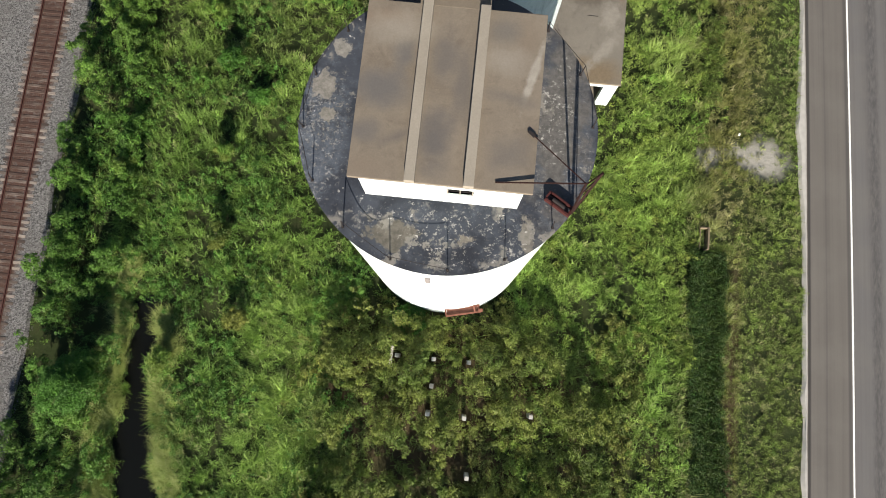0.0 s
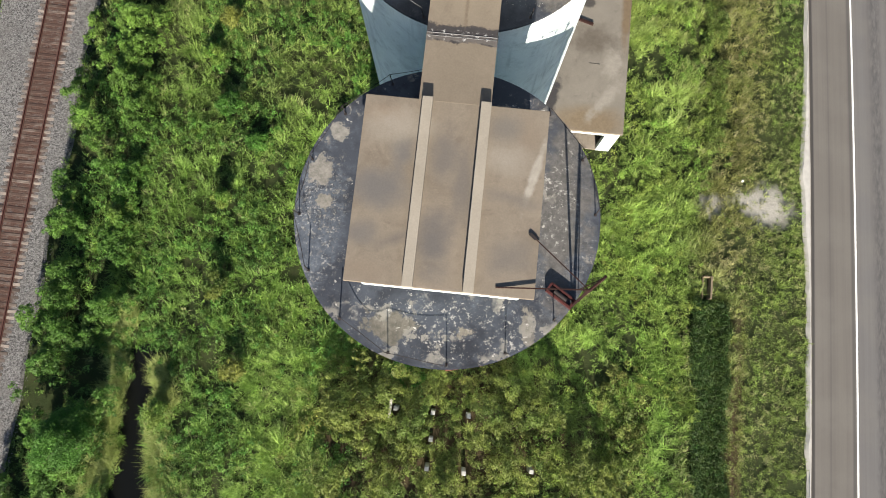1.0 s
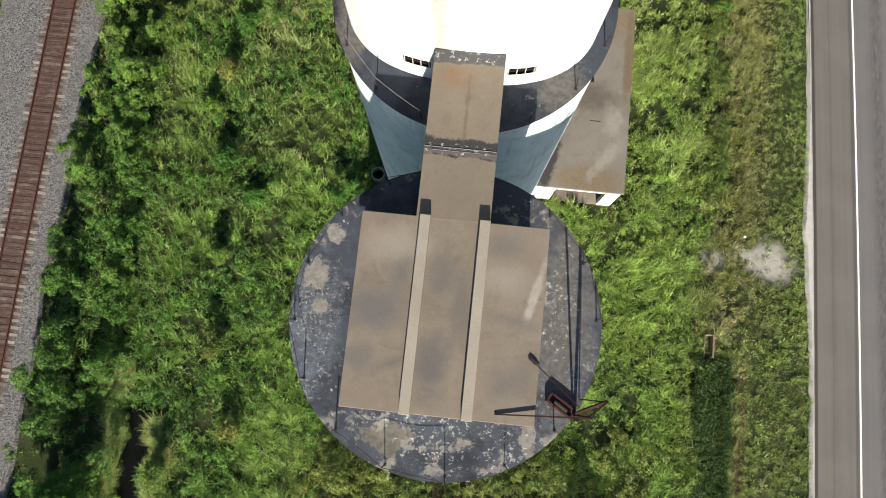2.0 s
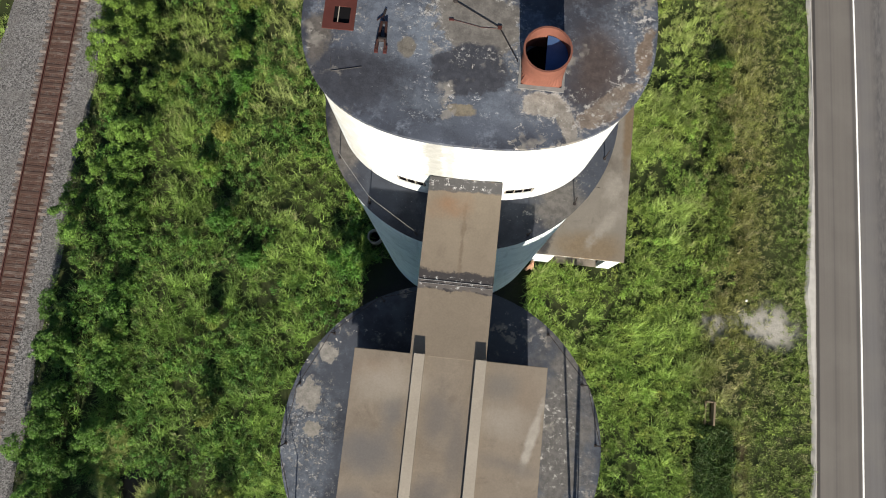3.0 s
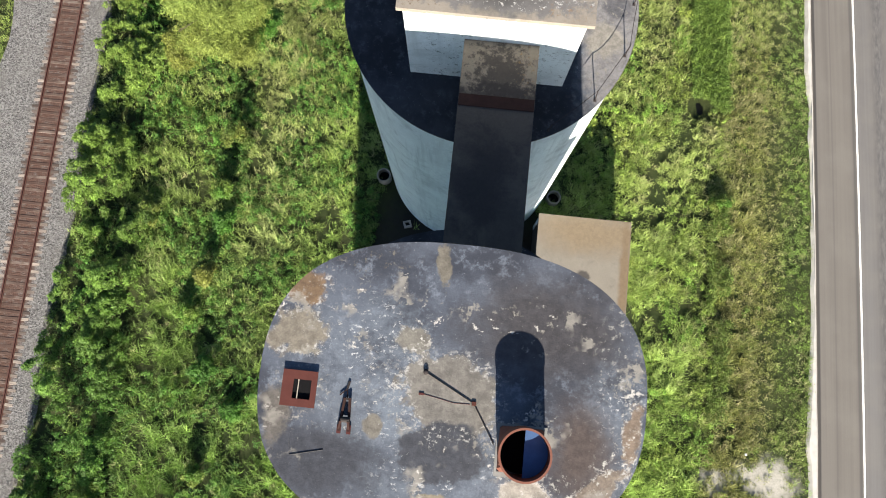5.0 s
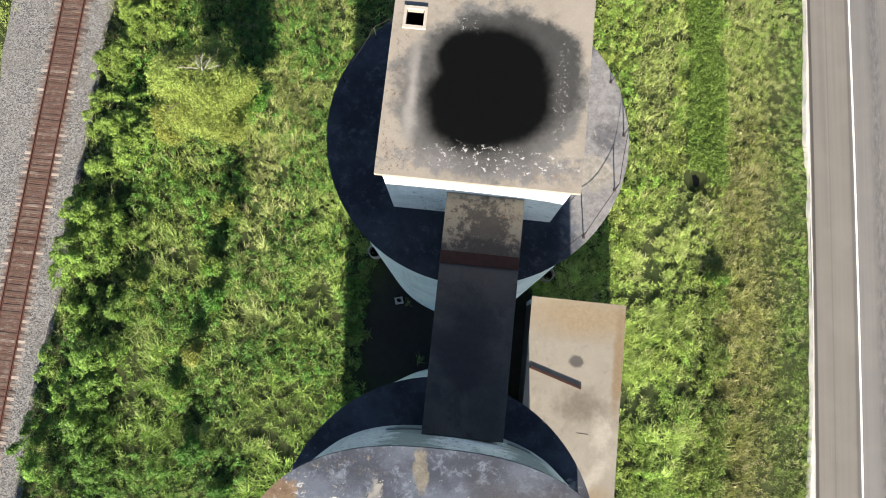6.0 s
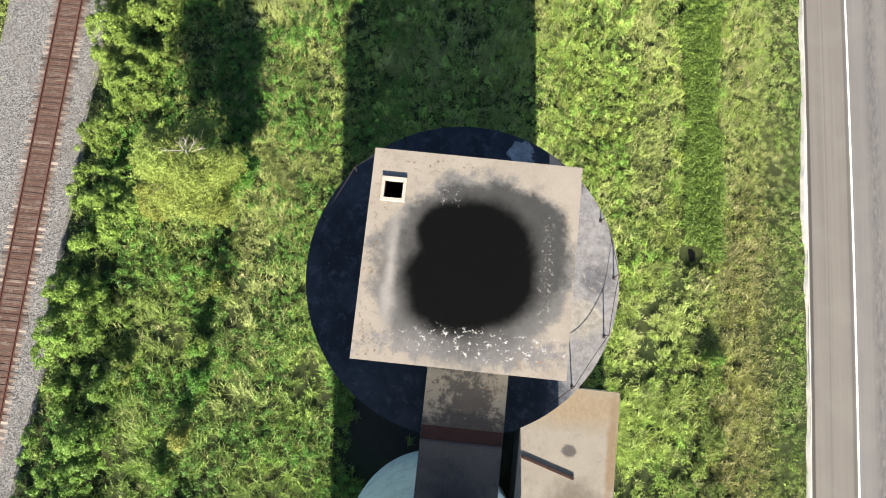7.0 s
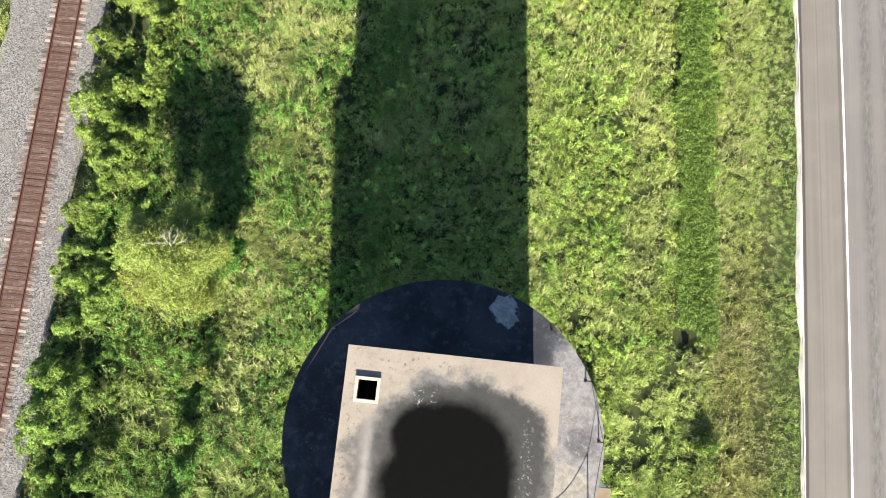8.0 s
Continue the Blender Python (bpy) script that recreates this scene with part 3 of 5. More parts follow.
def panel(bm, p, q, z0, z1, thick, holes=()):
    """An upright wall from p to q (plan), its outside to the right of that way, with square holes (u0, u1, z0, z1) cut right through."""
    p, q = Vector((*p, 0)), Vector((*q, 0))
    d = (q - p).normalized()
    n = Vector((-d.y, d.x, 0))
    us = sorted({0.0, (q - p).length, *[u for h in holes for u in h[:2]]})
    zs = sorted({z0, z1, *[z for h in holes for z in h[2:]]})
    gone = lambda u, z: any(h[0] < u < h[1] and h[2] < z < h[3] for h in holes)
    vert = {}

    def v(i, k, side):
        key = (i, k, side)
        if key not in vert:
            vert[key] = bm.verts.new(p + d * us[i] + n * (thick * side) + Vector((0, 0, zs[k])))
        return vert[key]

    solid = {(i, k) for i in range(len(us) - 1) for k in range(len(zs) - 1) if not gone((us[i] + us[i + 1]) / 2, (zs[k] + zs[k + 1]) / 2)}
    for i, k in solid:
        bm.faces.new((v(i, k, 0), v(i + 1, k, 0), v(i + 1, k + 1, 0), v(i, k + 1, 0)))
        bm.faces.new((v(i, k, 1), v(i, k + 1, 1), v(i + 1, k + 1, 1), v(i + 1, k, 1)))
        for (di, dk), (a, b) in (((-1, 0), ((0, 0), (0, 1))), ((1, 0), ((1, 1), (1, 0))), ((0, -1), ((1, 0), (0, 0))), ((0, 1), ((0, 1), (1, 1)))):
            if (i + di, k + dk) not in solid:
                A, B = (i + a[0], k + a[1]), (i + b[0], k + b[1])
                bm.faces.new((v(*A, 0), v(*B, 0), v(*B, 1), v(*A, 1)))
    return bm


B = bmesh.new


def kerb_x(y):
    """The line where the pale edge strip meets the asphalt."""
    return 24.484 - 0.01712 * y - 0.000306 * y * abs(y)


def strip_width(y):
    """The pale strip widens by the bare gravel patch and is ragged towards the grass."""
    return 0.36 + 0.42 * math.exp(-((y - 20) / 4.6) ** 2) + 0.16 * math.exp(-((y - 46) / 3.0) ** 2) + 0.16 * noise.noise(Vector((y * 0.5, 3.3, 0.3))) + 0.05 * noise.noise(Vector((y * 1.2, 8.3, 0.3)))


RAIL_X = (-28.15, -29.65)

# ---- ground: one sheet to the horizon, with ditches and a low railway bank ----
def ditch_mid(y):
    """The middle of the water ditch beside the railway, along y."""
    return -18.85 + 0.15 * np.clip(-1.0 - y, 0, 12) + 0.12 * np.sin(np.asarray(y) * 1.3)


def ditch_half(y):
    return 0.5 + 0.55 * np.clip((-0.6 - np.asarray(y)) / 5.0, 0, 1) + 0.12 * np.sin(np.asarray(y) * 2.1)


def ground_height(x, y):
    h = 0.10 * noise.noise(Vector((x * 0.12, y * 0.12, 3)))
    bank = max(0.0, min(1.0, (-25.4 - x) / 1.2)) * max(0.0, min(1.0, (x + 34.4) / 1.2))
    h = h * (1 - bank) + 0.16 * bank
    if -18 < y < 4.6:
        d = (x - float(ditch_mid(y))) / (1.25 * float(ditch_half(y)) + 0.1)
        h -= 0.75 * math.exp(-d * d) * min(1, (4.6 - y) / 1.0)
    if y < 11.5:
        d = (x - 17.9) / 0.9
        h -= 0.6 * math.exp(-d * d) * min(1, (11.5 - y) / 1.0)
    if y > 40:
        d = (x - (15.5 - 0.07 * (y - 42))) / 0.8
        h -= 0.4 * math.exp(-d * d) * min(1, (y - 40) / 1.2)
    road = max(0.0, min(1.0, (x - kerb_x(y) + 1.4) / 0.8)) if x < 40 else 0.0
    return h * (1 - road) - 0.12 * road


def ground_sheet():
    far = [-3000, -1200, -500, -220, -110, -70]
    xs = far + list(np.arange(-46, 44.1, 0.45)) + [-v for v in far[::-1]]
    ys = far[:5] + [-60, -40, -28] + list(np.arange(-18, 72.1, 0.45)) + [80, 100, 140, 220, 500, 1200, 3000]
    vs = [(x, y, ground_height(x, y) if -46 <= x <= 44 and -18 <= y <= 72.1 else -0.05) for y in ys for x in xs]
    w = len(xs)
    fs = [(j * w + i, j * w + i + 1, (j + 1) * w + i + 1, (j + 1) * w + i) for j in range(len(ys) - 1) for i in range(w - 1)]
    me = bpy.data.meshes.new("ground")
    me.from_pydata(vs, [], fs)
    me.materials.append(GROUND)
    for f in me.polygons:
        f.use_smooth = True
    return tagged(new("ground", me), "rough grassed ground with soil showing through", "ground", kind="structure")


ground_sheet()

bm = B()
box(bm, -20.6, -15.6, -16.0, 4.0, -0.42, -0.3)
tagged(part("water", bm, WATER), "dark still water in a narrow ditch", "water", kind="structure")
bm = B()
extruded(bm, [(15.4 + 0.5 * k * math.cos(a), 41.65 + 0.42 * k * math.sin(a)) for a, k in ((2 * math.pi * i / 14, 1 + 0.18 * math.sin(2.3 * i)) for i in range(14))], -0.5, ground_height(15.4, 41.65) + 0.04)
tagged(part("water", bm, WATER), "small pool of dark water at the end of a ditch", "water", kind="structure")


def strip(name, west, east, z0, z1, material, label, category, y0=-80, y1=150, step=1.0, kind="structure"):
    """A long flat bed between two lines running along y."""
    bm = B()
    n = int((y1 - y0) / step)
    prev = None
    for i in range(n + 1):
        y = y0 + i * step
        row = [bm.verts.new((x, y, z)) for x, z in ((west(y), z0), (west(y) + min(0.3, z1 - z0), z1), (east(y) - min(0.3, z1 - z0), z1), (east(y), z0))]
        if prev:
            for k in range(3):
                bm.faces.new((prev[k], prev[k + 1], row[k + 1], row[k]))
        prev = row
    return tagged(part(name, bm, material), label, category, kind=kind)


wob = lambda y, s, a: a * noise.noise(Vector((y * s, s * 7.7, 0.3)))
strip("ballast", lambda y: -33.3 + wob(y, 0.3, 0.6), lambda y: -26.15 + wob(y, 0.25, 0.35), 0.02, 0.3, BALLAST,
      "grey crushed-stone railway ballast bed", "ballast", -40, 100, 0.4)
strip("road", lambda y: kerb_x(y) - 0.05, lambda y: kerb_x(y) + 11.0, -0.1, 0.06, ROAD, "worn grey asphalt road with faint wheel tracks", "road")
strip("pavement", lambda y: kerb_x(y) - strip_width(y), lambda y: kerb_x(y) + wob(y, 0.4, 0.05), -0.1, 0.085, KERB,
      "pale concrete strip along the road's edge", "road edge", -80, 150, 0.25)
strip("road_marking", lambda y: kerb_x(y) + 2.775, lambda y: kerb_x(y) + 2.9, 0.055, 0.066, WHITE_LINE,
      "solid white painted edge line on asphalt", "road marking")

# ---- railway ----
track = thing("railway_track", (-28.9, 0, 0.3), "rusty single railway track on weathered timber ties", "railway track")


def rail_profile(bm, x, y0, y1):
    prof = [(-0.07, 0), (0.07, 0), (0.07, 0.015), (0.012, 0.035), (0.012, 0.105), (0.036, 0.115), (0.036, 0.15), (-0.036, 0.15),
            (-0.036, 0.115), (-0.012, 0.105), (-0.012, 0.035), (-0.07, 0.015)]
    a = [bm.verts.new((x + u, y0, 0.335 + v)) for u, v in prof]
    b = [bm.verts.new((x + u, y1, 0.335 + v)) for u, v in prof]
    for i in range(len(prof)):
        j = (i + 1) % len(prof)
        bm.faces.new((a[i], a[j], b[j], b[i]))
    bm.faces.new(a[::-1]), bm.faces.new(b)
    return bm


for x in RAIL_X:
    part("rail", rail_profile(B(), x, -40, 100), RUST_RAIL, track, "rust-brown steel rail")

# ---- silos ----
SILOS = [(0.28, 10.23, 5.42, 20.9), (0.165, 22.2, 5.2, 21.6), (0.22, 36.22, 5.42, 21.2)]


def silo(cx, cy, r, top, covering):
    ob = thing("silo", (cx, cy, 0), "tall whitewashed concrete silo with a worn dark bitumen roof", "silo", "row of silos")
    part("wall", shell(B(), ring_points(cx, cy, r, 96), ring_points(cx, cy, r - 0.22, 96), -0.3, top - 0.16), WHITEWASH, ob, smooth=False)
    part("roof", extruded(B(), ring_points(cx, cy, r + 0.07, 96), top - 0.16, top, 0.02), covering, ob, "patchy weathered bitumen roof")
    bm = B()
    shell(bm, ring_points(cx, cy, r + 0.085, 96), ring_points(cx, cy, r - 0.02, 96), top - 0.05, top + 0.004)
    part("rim", bm, covering, ob, "chipped bitumen roof rim")
    return ob


silos = [silo(*s, c) for s, c in zip(SILOS, (SILO_ROOF, SILO_ROOF_MIDDLE, SILO_ROOF_NORTH))]

# ---- head house on the first silo ----
def louvre(parent, p, q, z0, z1, bays):
    """A vent opening: pale frame bars between the bays, dark rods and an added black sheet for the dark inside."""
    p, q = Vector(p), Vector(q)
    for k in range(bays + 1):
        a = p.lerp(q, (k + 0.03) / (bays + 0.06))
        part("frame_bar", beam(B(), (a.x, a.y, z0), (a.x, a.y, z1), 0.035, 0.03), FRAME_PAINT, parent)
    zm = (z0 + z1) / 2
    part("rod", beam(B(), (p.x, p.y + 0.01, zm), (q.x, q.y + 0.01, zm), 0.02, 0.02), DARK_STEEL, parent)
    back = beam(B(), (p.x - 0.1, p.y + 0.12, z0 + 0.1), (q.x + 0.1, q.y + 0.12, z0 + 0.1), 0.02, (z1 - z0) + 0.6)
    part("dark_backing", back, VOID, parent, "black sheet added for the dark inside of the vent")


def head_house_one():
    top, base = 24.2, 20.9
    ob = thing("head_house", (0.3, 10.2, base), "flat-roofed white concrete head house with two roof beams", "head house")
    x0, x1, y0, y1 = -2.42, 3.06, 7.42, 13.0
    bm = B()
    panel(bm, (x0, y0), (x1, y0), base, top - 0.15, 0.05, [(2.94, 3.86, 22.08, 22.8)])
    panel(bm, (x1, y0 + 0.06), (x1, y1 - 0.16), base, top - 0.15, 0.15)
    panel(bm, (x0, y1 - 0.16), (x0, y0 + 0.06), base, top - 0.15, 0.15)
    part("wall", bm, WHITEWASH, ob)
    part("wall", panel(B(), (x1, y1), (x0, y1), base, top - 0.15, 0.15, [(1.95, 3.6, base + 0.1, top - 0.4)]), DARK_ROOF, ob, "dark back wall with a doorway")
    part("roof", box(B(), -2.62, 3.26, 7.17, 13.2, top - 0.15, top, 0.02), HEAD_ROOF, ob, "taupe stained roof slab")
    for bx in (-0.8, 1.06):
        part("roof_beam", box(B(), bx, bx + 0.33, 7.15, 13.22, top + 0.002, top + 0.26, 0.015), BEAM_TOP, ob, "raised pale concrete roof beam")
    louvre(ob, (x0 + 2.96, y0 + 0.025, 0), (x0 + 3.84, y0 + 0.025, 0), 22.1, 22.78, 2)
    return ob


head_house_one()

# ---- oval penthouse on the second silo ----
def penthouse():
    top, base = 27.95, 21.6
    cx, cy, a, b = 0.13, 22.3, 4.79, 3.64
    ob = thing("penthouse", (cx, cy, base), "oval white concrete penthouse with a patched bitumen roof", "penthouse")
    out, inn = superellipse(cx, cy, a - 0.07, b - 0.11, 2.5, 360), superellipse(cx, cy, a - 0.11, b - 0.15, 2.5, 360)
    zs = [base, 22.42, 23.0, top - 0.18]
    hole = lambda x, y, k: k == 1 and (y < cy and (-2.08 < x < -1.15 or 1.55 < x < 2.5) or y > cy and (-1.75 < x < -0.62 or 2.1 < x < 2.9))
    bm = B()
    O = [[bm.verts.new((x, y, z)) for x, y in out] for z in zs]
    I = [[bm.verts.new((x, y, z)) for x, y in inn] for z in zs]
    n = len(out)
    open_ = {(i, k) for i in range(n) for k in range(3) if hole((out[i][0] + out[(i + 1) % n][0]) / 2, out[i][1], k)}
    for k in range(3):
        for i in range(n):
            j = (i + 1) % n
            if (i, k) in open_:
                bm.faces.new((O[k][i], O[k][j], I[k][j], I[k][i]))
                bm.faces.new((O[k + 1][j], O[k + 1][i], I[k + 1][i], I[k + 1][j]))
                for s, e in ((i, (i - 1) % n), (j, (i + 1) % n)):
                    if (e, k) not in open_:
                        bm.faces.new((O[k][s], O[k + 1][s], I[k + 1][s], I[k][s]))
            else:
                bm.faces.new((O[k][i], O[k][j], O[k + 1][j], O[k + 1][i]))
                bm.faces.new((I[k][j], I[k][i], I[k + 1][i], I[k + 1][j]))
    for i in range(n):
        j = (i + 1) % n
        bm.faces.new((O[3][i], O[3][j], I[3][j], I[3][i]))
    bmesh.ops.recalc_face_normals(bm, faces=bm.faces)
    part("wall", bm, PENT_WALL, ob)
    part("roof", extruded(B(), superellipse(cx, cy, a, b, 2.5, 128), top - 0.18, top, 0.03), PENT_ROOF, ob, "dark bitumen roof with pale worn patches")
    for wx0, wx1 in ((-2.06, -1.17), (1.57, 2.48)):
        yy = lambda x: cy - (b - 0.13) * (1 - (abs(x - cx) / (a - 0.1)) ** 2.5) ** 0.4
        louvre(ob, (wx0, yy(wx0), 0), (wx1, yy(wx1), 0), 22.44, 22.98, 3)
    return ob


penthouse()

# ---- head house on the third silo ----
def head_house_three():
    top, base = 26.15, 21.2
    ob = thing("head_house", (0.3, 36.1, base), "square white concrete head house with a wet-stained flat roof", "head house")
    x0, x1, y0, y1 = -2.5, 3.1, 33.26, 38.95
    bm = B()
    panel(bm, (x0, y0), (x1, y0), base, top - 0.18, 0.18, [(2.07, 4.22, base + 0.1, 24.1)])
    panel(bm, (x1, y0 + 0.19), (x1, y1 - 0.19), base, top - 0.18, 0.18)
    panel(bm, (x1, y1), (x0, y1), base, top - 0.18, 0.18)
    panel(bm, (x0, y1 - 0.19), (x0, y0 + 0.19), base, top - 0.18, 0.18)
    part("wall", bm, DIRTY_WALL, ob)
    hx0, hx1, hy0, hy1 = -2.27, -1.75, 37.72, 38.24
    bm = B()
    for x_0, x_1, y_0, y_1 in ((-2.67, hx0, 33.13, 39.15), (hx1, 3.29, 33.13, 39.15), (hx0, hx1, 33.13, hy0), (hx0, hx1, hy1, 39.15)):
        box(bm, x_0, x_1, y_0, y_1, top - 0.18, top)
    bmesh.ops.remove_doubles(bm, verts=bm.verts, dist=0.001)
    part("roof", bm, WET_ROOF, ob, "flat concrete roof darkened by a wide wet stain")
    bm = B()
    o = [(hx0 - 0.09, hy0 - 0.09), (hx1 + 0.09, hy0 - 0.09), (hx1 + 0.09, hy1 + 0.09), (hx0 - 0.09, hy1 + 0.09)]
    i = [(hx0, hy0), (hx1, hy0), (hx1, hy1), (hx0, hy1)]
    shell(bm, o, i, top - 0.1, top + 0.08)
    part("hatch_frame", bm, FRAME_PAINT, ob, "chalky white open hatch frame")
    part("hatch_shaft", shell(B(), [(x * 1.0, y) for x, y in o], i, top - 1.6, top - 0.185), VOID, ob)
    return ob


head_house_three()

# ---- conveyor galleries between them ----
def gallery(x0, x1, y0, y1, top, roof, seams, label):
    ob = thing("conveyor_gallery", ((x0 + x1) / 2, (y0 + y1) / 2, top - 2.4), label, "gallery")
    part("roof", box(B(), x0, x1, y0, y1, top - 0.14, top, 0.015), roof, ob)
    for a, b in (((x0 + 0.12, y1), (x0 + 0.12, y0)), ((x1 - 0.12, y0), (x1 - 0.12, y1))):
        bm = B()
        panel(bm, a, b, top - 2.25, top - 0.142, 0.12)
        part("side_wall", bm, WHITEWASH, ob)
    part("floor", box(B(), x0 + 0.05, x1 - 0.05, y0, y1, top - 2.4, top - 2.252), DARK_ROOF, ob)
    for ya, yb, h, m in seams:
        part("seam_strip", box(B(), x0 + 0.01, x1 - 0.01, ya, yb, top + 0.003, top + h, 0.004), m, ob, "tarred roof seam")
    return ob


gallery(-0.93, 1.39, 13.16, 18.77, 24.206, GALLERY_ROOF, [(15.475, 15.492, 0.02, SEAM), (15.38, 15.39, 0.015, SEAM)],
        "raised concrete conveyor gallery with a tan stained roof")
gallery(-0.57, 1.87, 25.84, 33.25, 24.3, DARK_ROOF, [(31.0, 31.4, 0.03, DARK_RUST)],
        "raised concrete conveyor gallery with a dark stained roof")

# ---- shed beside the second silo ----
def shed():
    top = 3.8
    ob = thing("shed", (7.5, 26, 0), "open-fronted white concrete shed with a tan stained flat roof", "shed")
    x0, x1, y0, y1 = 4.64, 10.34, 20.0, 32.3
    part("roof", box(B(), x0, x1, y0, y1, top - 0.2, top, 0.02), SHED_ROOF, ob, "flat tan roof with rust, damp stains and a painted-in shade strip")
    part("floor", box(B(), x0 + 0.4, x1 - 0.4, y0 + 0.1, y1 - 0.4, -0.25, 0.16), concrete("dusty_floor_slab", (0.3, 0.265, 0.225), (0.15, 0.125, 0.1), 0.8), ob, "dusty pale concrete floor slab")
    bm = B()
    panel(bm, (x0 + 0.1, y0 + 0.08), (x1 - 0.1, y0 + 0.08), -0.2, top - 0.2, 0.3, [(1.45, 4.63, -0.19, top - 0.7)])
    panel(bm, (x1 - 0.1, y0 + 0.4), (x1 - 0.1, y1 - 0.4), -0.2, top - 0.2, 0.25)
    panel(bm, (x1 - 0.1, y1 - 0.08), (x0 + 0.1, y1 - 0.08), -0.2, top - 0.2, 0.25)
    part("wall", bm, WHITEWASH, ob)
    bm = B()
    panel(bm, (x0 + 0.1, y1 - 0.4), (x0 + 0.1, y0 + 0.4), -0.2, top - 0.2, 0.25)
    part("wall", bm, DARK_ROOF, ob, "dark side wall")
    return ob


shed()

# ---- guard posts and wires on the silo roofs ----
def guard_rail(cx, cy, r, top, slots, wires, wire_stuff=None):
    """Thin posts at those of sixteen slots round the roof, and slack wires between neighbours."""
    ob = thing("guard_rail", (cx, cy, top), "thin rusted guard posts with slack wire round a silo roof", "guard rail", "guard rails")
    spot = {}
    for k in slots:
        a = 2 * math.pi * (k + 0.25) / 16
        x, y = cx + (r - 0.1) * math.cos(a), cy + (r - 0.1) * math.sin(a)
        lean = Vector((0.06 * math.sin(k * 2.1), 0.06 * math.cos(k * 1.3), 0.78 + 0.05 * math.sin(k * 3.3)))
        spot[k] = Vector((x, y, top)) + lean
        bm = rod(B(), (x, y, top - 0.02), spot[k], 0.022, 0.018)
        box(bm, x - 0.05, x + 0.05, y - 0.05, y + 0.05, top, top + 0.02)
        part("post", bm, DARK_STEEL, ob)
    for a, b, sag in wires:
        part("wire", chain(B(), sagging(spot[a], spot[b], sag), 0.006 if wire_stuff else 0.011), wire_stuff or DARK_STEEL, ob)
    return ob


guard_rail(*SILOS[0], [0, 1, 2, 4, 5, 6, 7, 8, 9, 10, 11, 12, 13, 14], [(0, 1, 0.08), (1, 2, 0.05), (4, 5, 0.05), (5, 6, 0.05), (6, 7, 0.12), (7, 8, 0.3), (8, 9, 0.1), (10, 11, 0.32), (11, 12, 0.06)])
guard_rail(*SILOS[1], [8, 9, 10, 11, 13, 14, 15], [(9, 10, 0.12), (10, 11, 0.1)], plain("galvanised_wire", (0.3, 0.3, 0.29), 0.5, 0.2, 0.3, 8))
guard_rail(*SILOS[2], [0, 1, 2, 5, 6, 7, 12, 13, 14, 15], [(14, 15, 0.12), (15, 0, 0.1), (0, 1, 0.06), (13, 14, 0.12), (5, 6, 0.1), (6, 7, 0.1)])


# ---- derrick on the first silo ----
def derrick():
    z = 20.9
    ob = thing("roof_derrick", (4.8, 7.6, z), "rusted steel hoisting derrick at the edge of a silo roof", "derrick")
    bm = B()
    for dx, dy in ((0.0, 0.0), (0.16, 0.26)):
        beam(bm, (4.02 + dx, 7.86 + dy, z + 0.13), (4.92 + dx, 7.3 + dy, z + 0.13), 0.07, 0.25)
    beam(bm, (4.06, 7.9, z + 0.2), (4.18, 8.1, z + 0.2), 0.07, 0.1), beam(bm, (4.5, 7.64, z + 0.2), (4.62, 7.84, z + 0.2), 0.06, 0.08)
    beam(bm, (4.9, 7.38, z + 0.2), (5.04, 7.6, z + 0.2), 0.09, 0.12)
    part("base_frame", bm, BRICK_RED, ob, "crimson-painted welded base frame")
    part("drum", rod(B(), (4.3, 7.86, z + 0.2), (4.75, 7.58, z + 0.2), 0.09, seg=16), DARK_STEEL, ob)
    part("leg", beam(B(), (5.0, 7.42, z + 0.02), (4.85, 7.62, 24.2), 0.06, 0.06), MAROON, ob)
    part("leg", beam(B(), (5.05, 7.5, z + 0.02), (5.42, 8.14, 24.0), 0.085, 0.07), MAROON, ob)
    part("cross_bar", beam(B(), (4.85, 7.62, 24.18), (5.42, 8.14, 24.0), 0.05, 0.05), MAROON, ob)
    part("boom", beam(B(), (4.85, 7.62, 24.42), (2.05, 7.43, 24.225), 0.04, 0.045), DARK_RUST, ob, "thin rusty boom resting on the roof edge")
    part("mast_top", beam(B(), (4.85, 7.62, 24.18), (4.86, 7.63, 24.46), 0.05, 0.05), MAROON, ob)
    jib = part("jib", beam(B(), (4.85, 7.62, 24.4), (3.1, 9.08, 24.24), 0.03, 0.035), MAROON, ob)
    part("pulley_block", beam(B(), (3.16, 9.03, 24.235), (2.95, 9.2, 24.235), 0.1, 0.06), DARK_STEEL, jib, "black pulley block")
    part("brace", beam(B(), (5.42, 8.12, 23.95), (5.16, 8.0, z + 0.02), 0.035, 0.035), MAROON, ob)
    return ob


derrick()


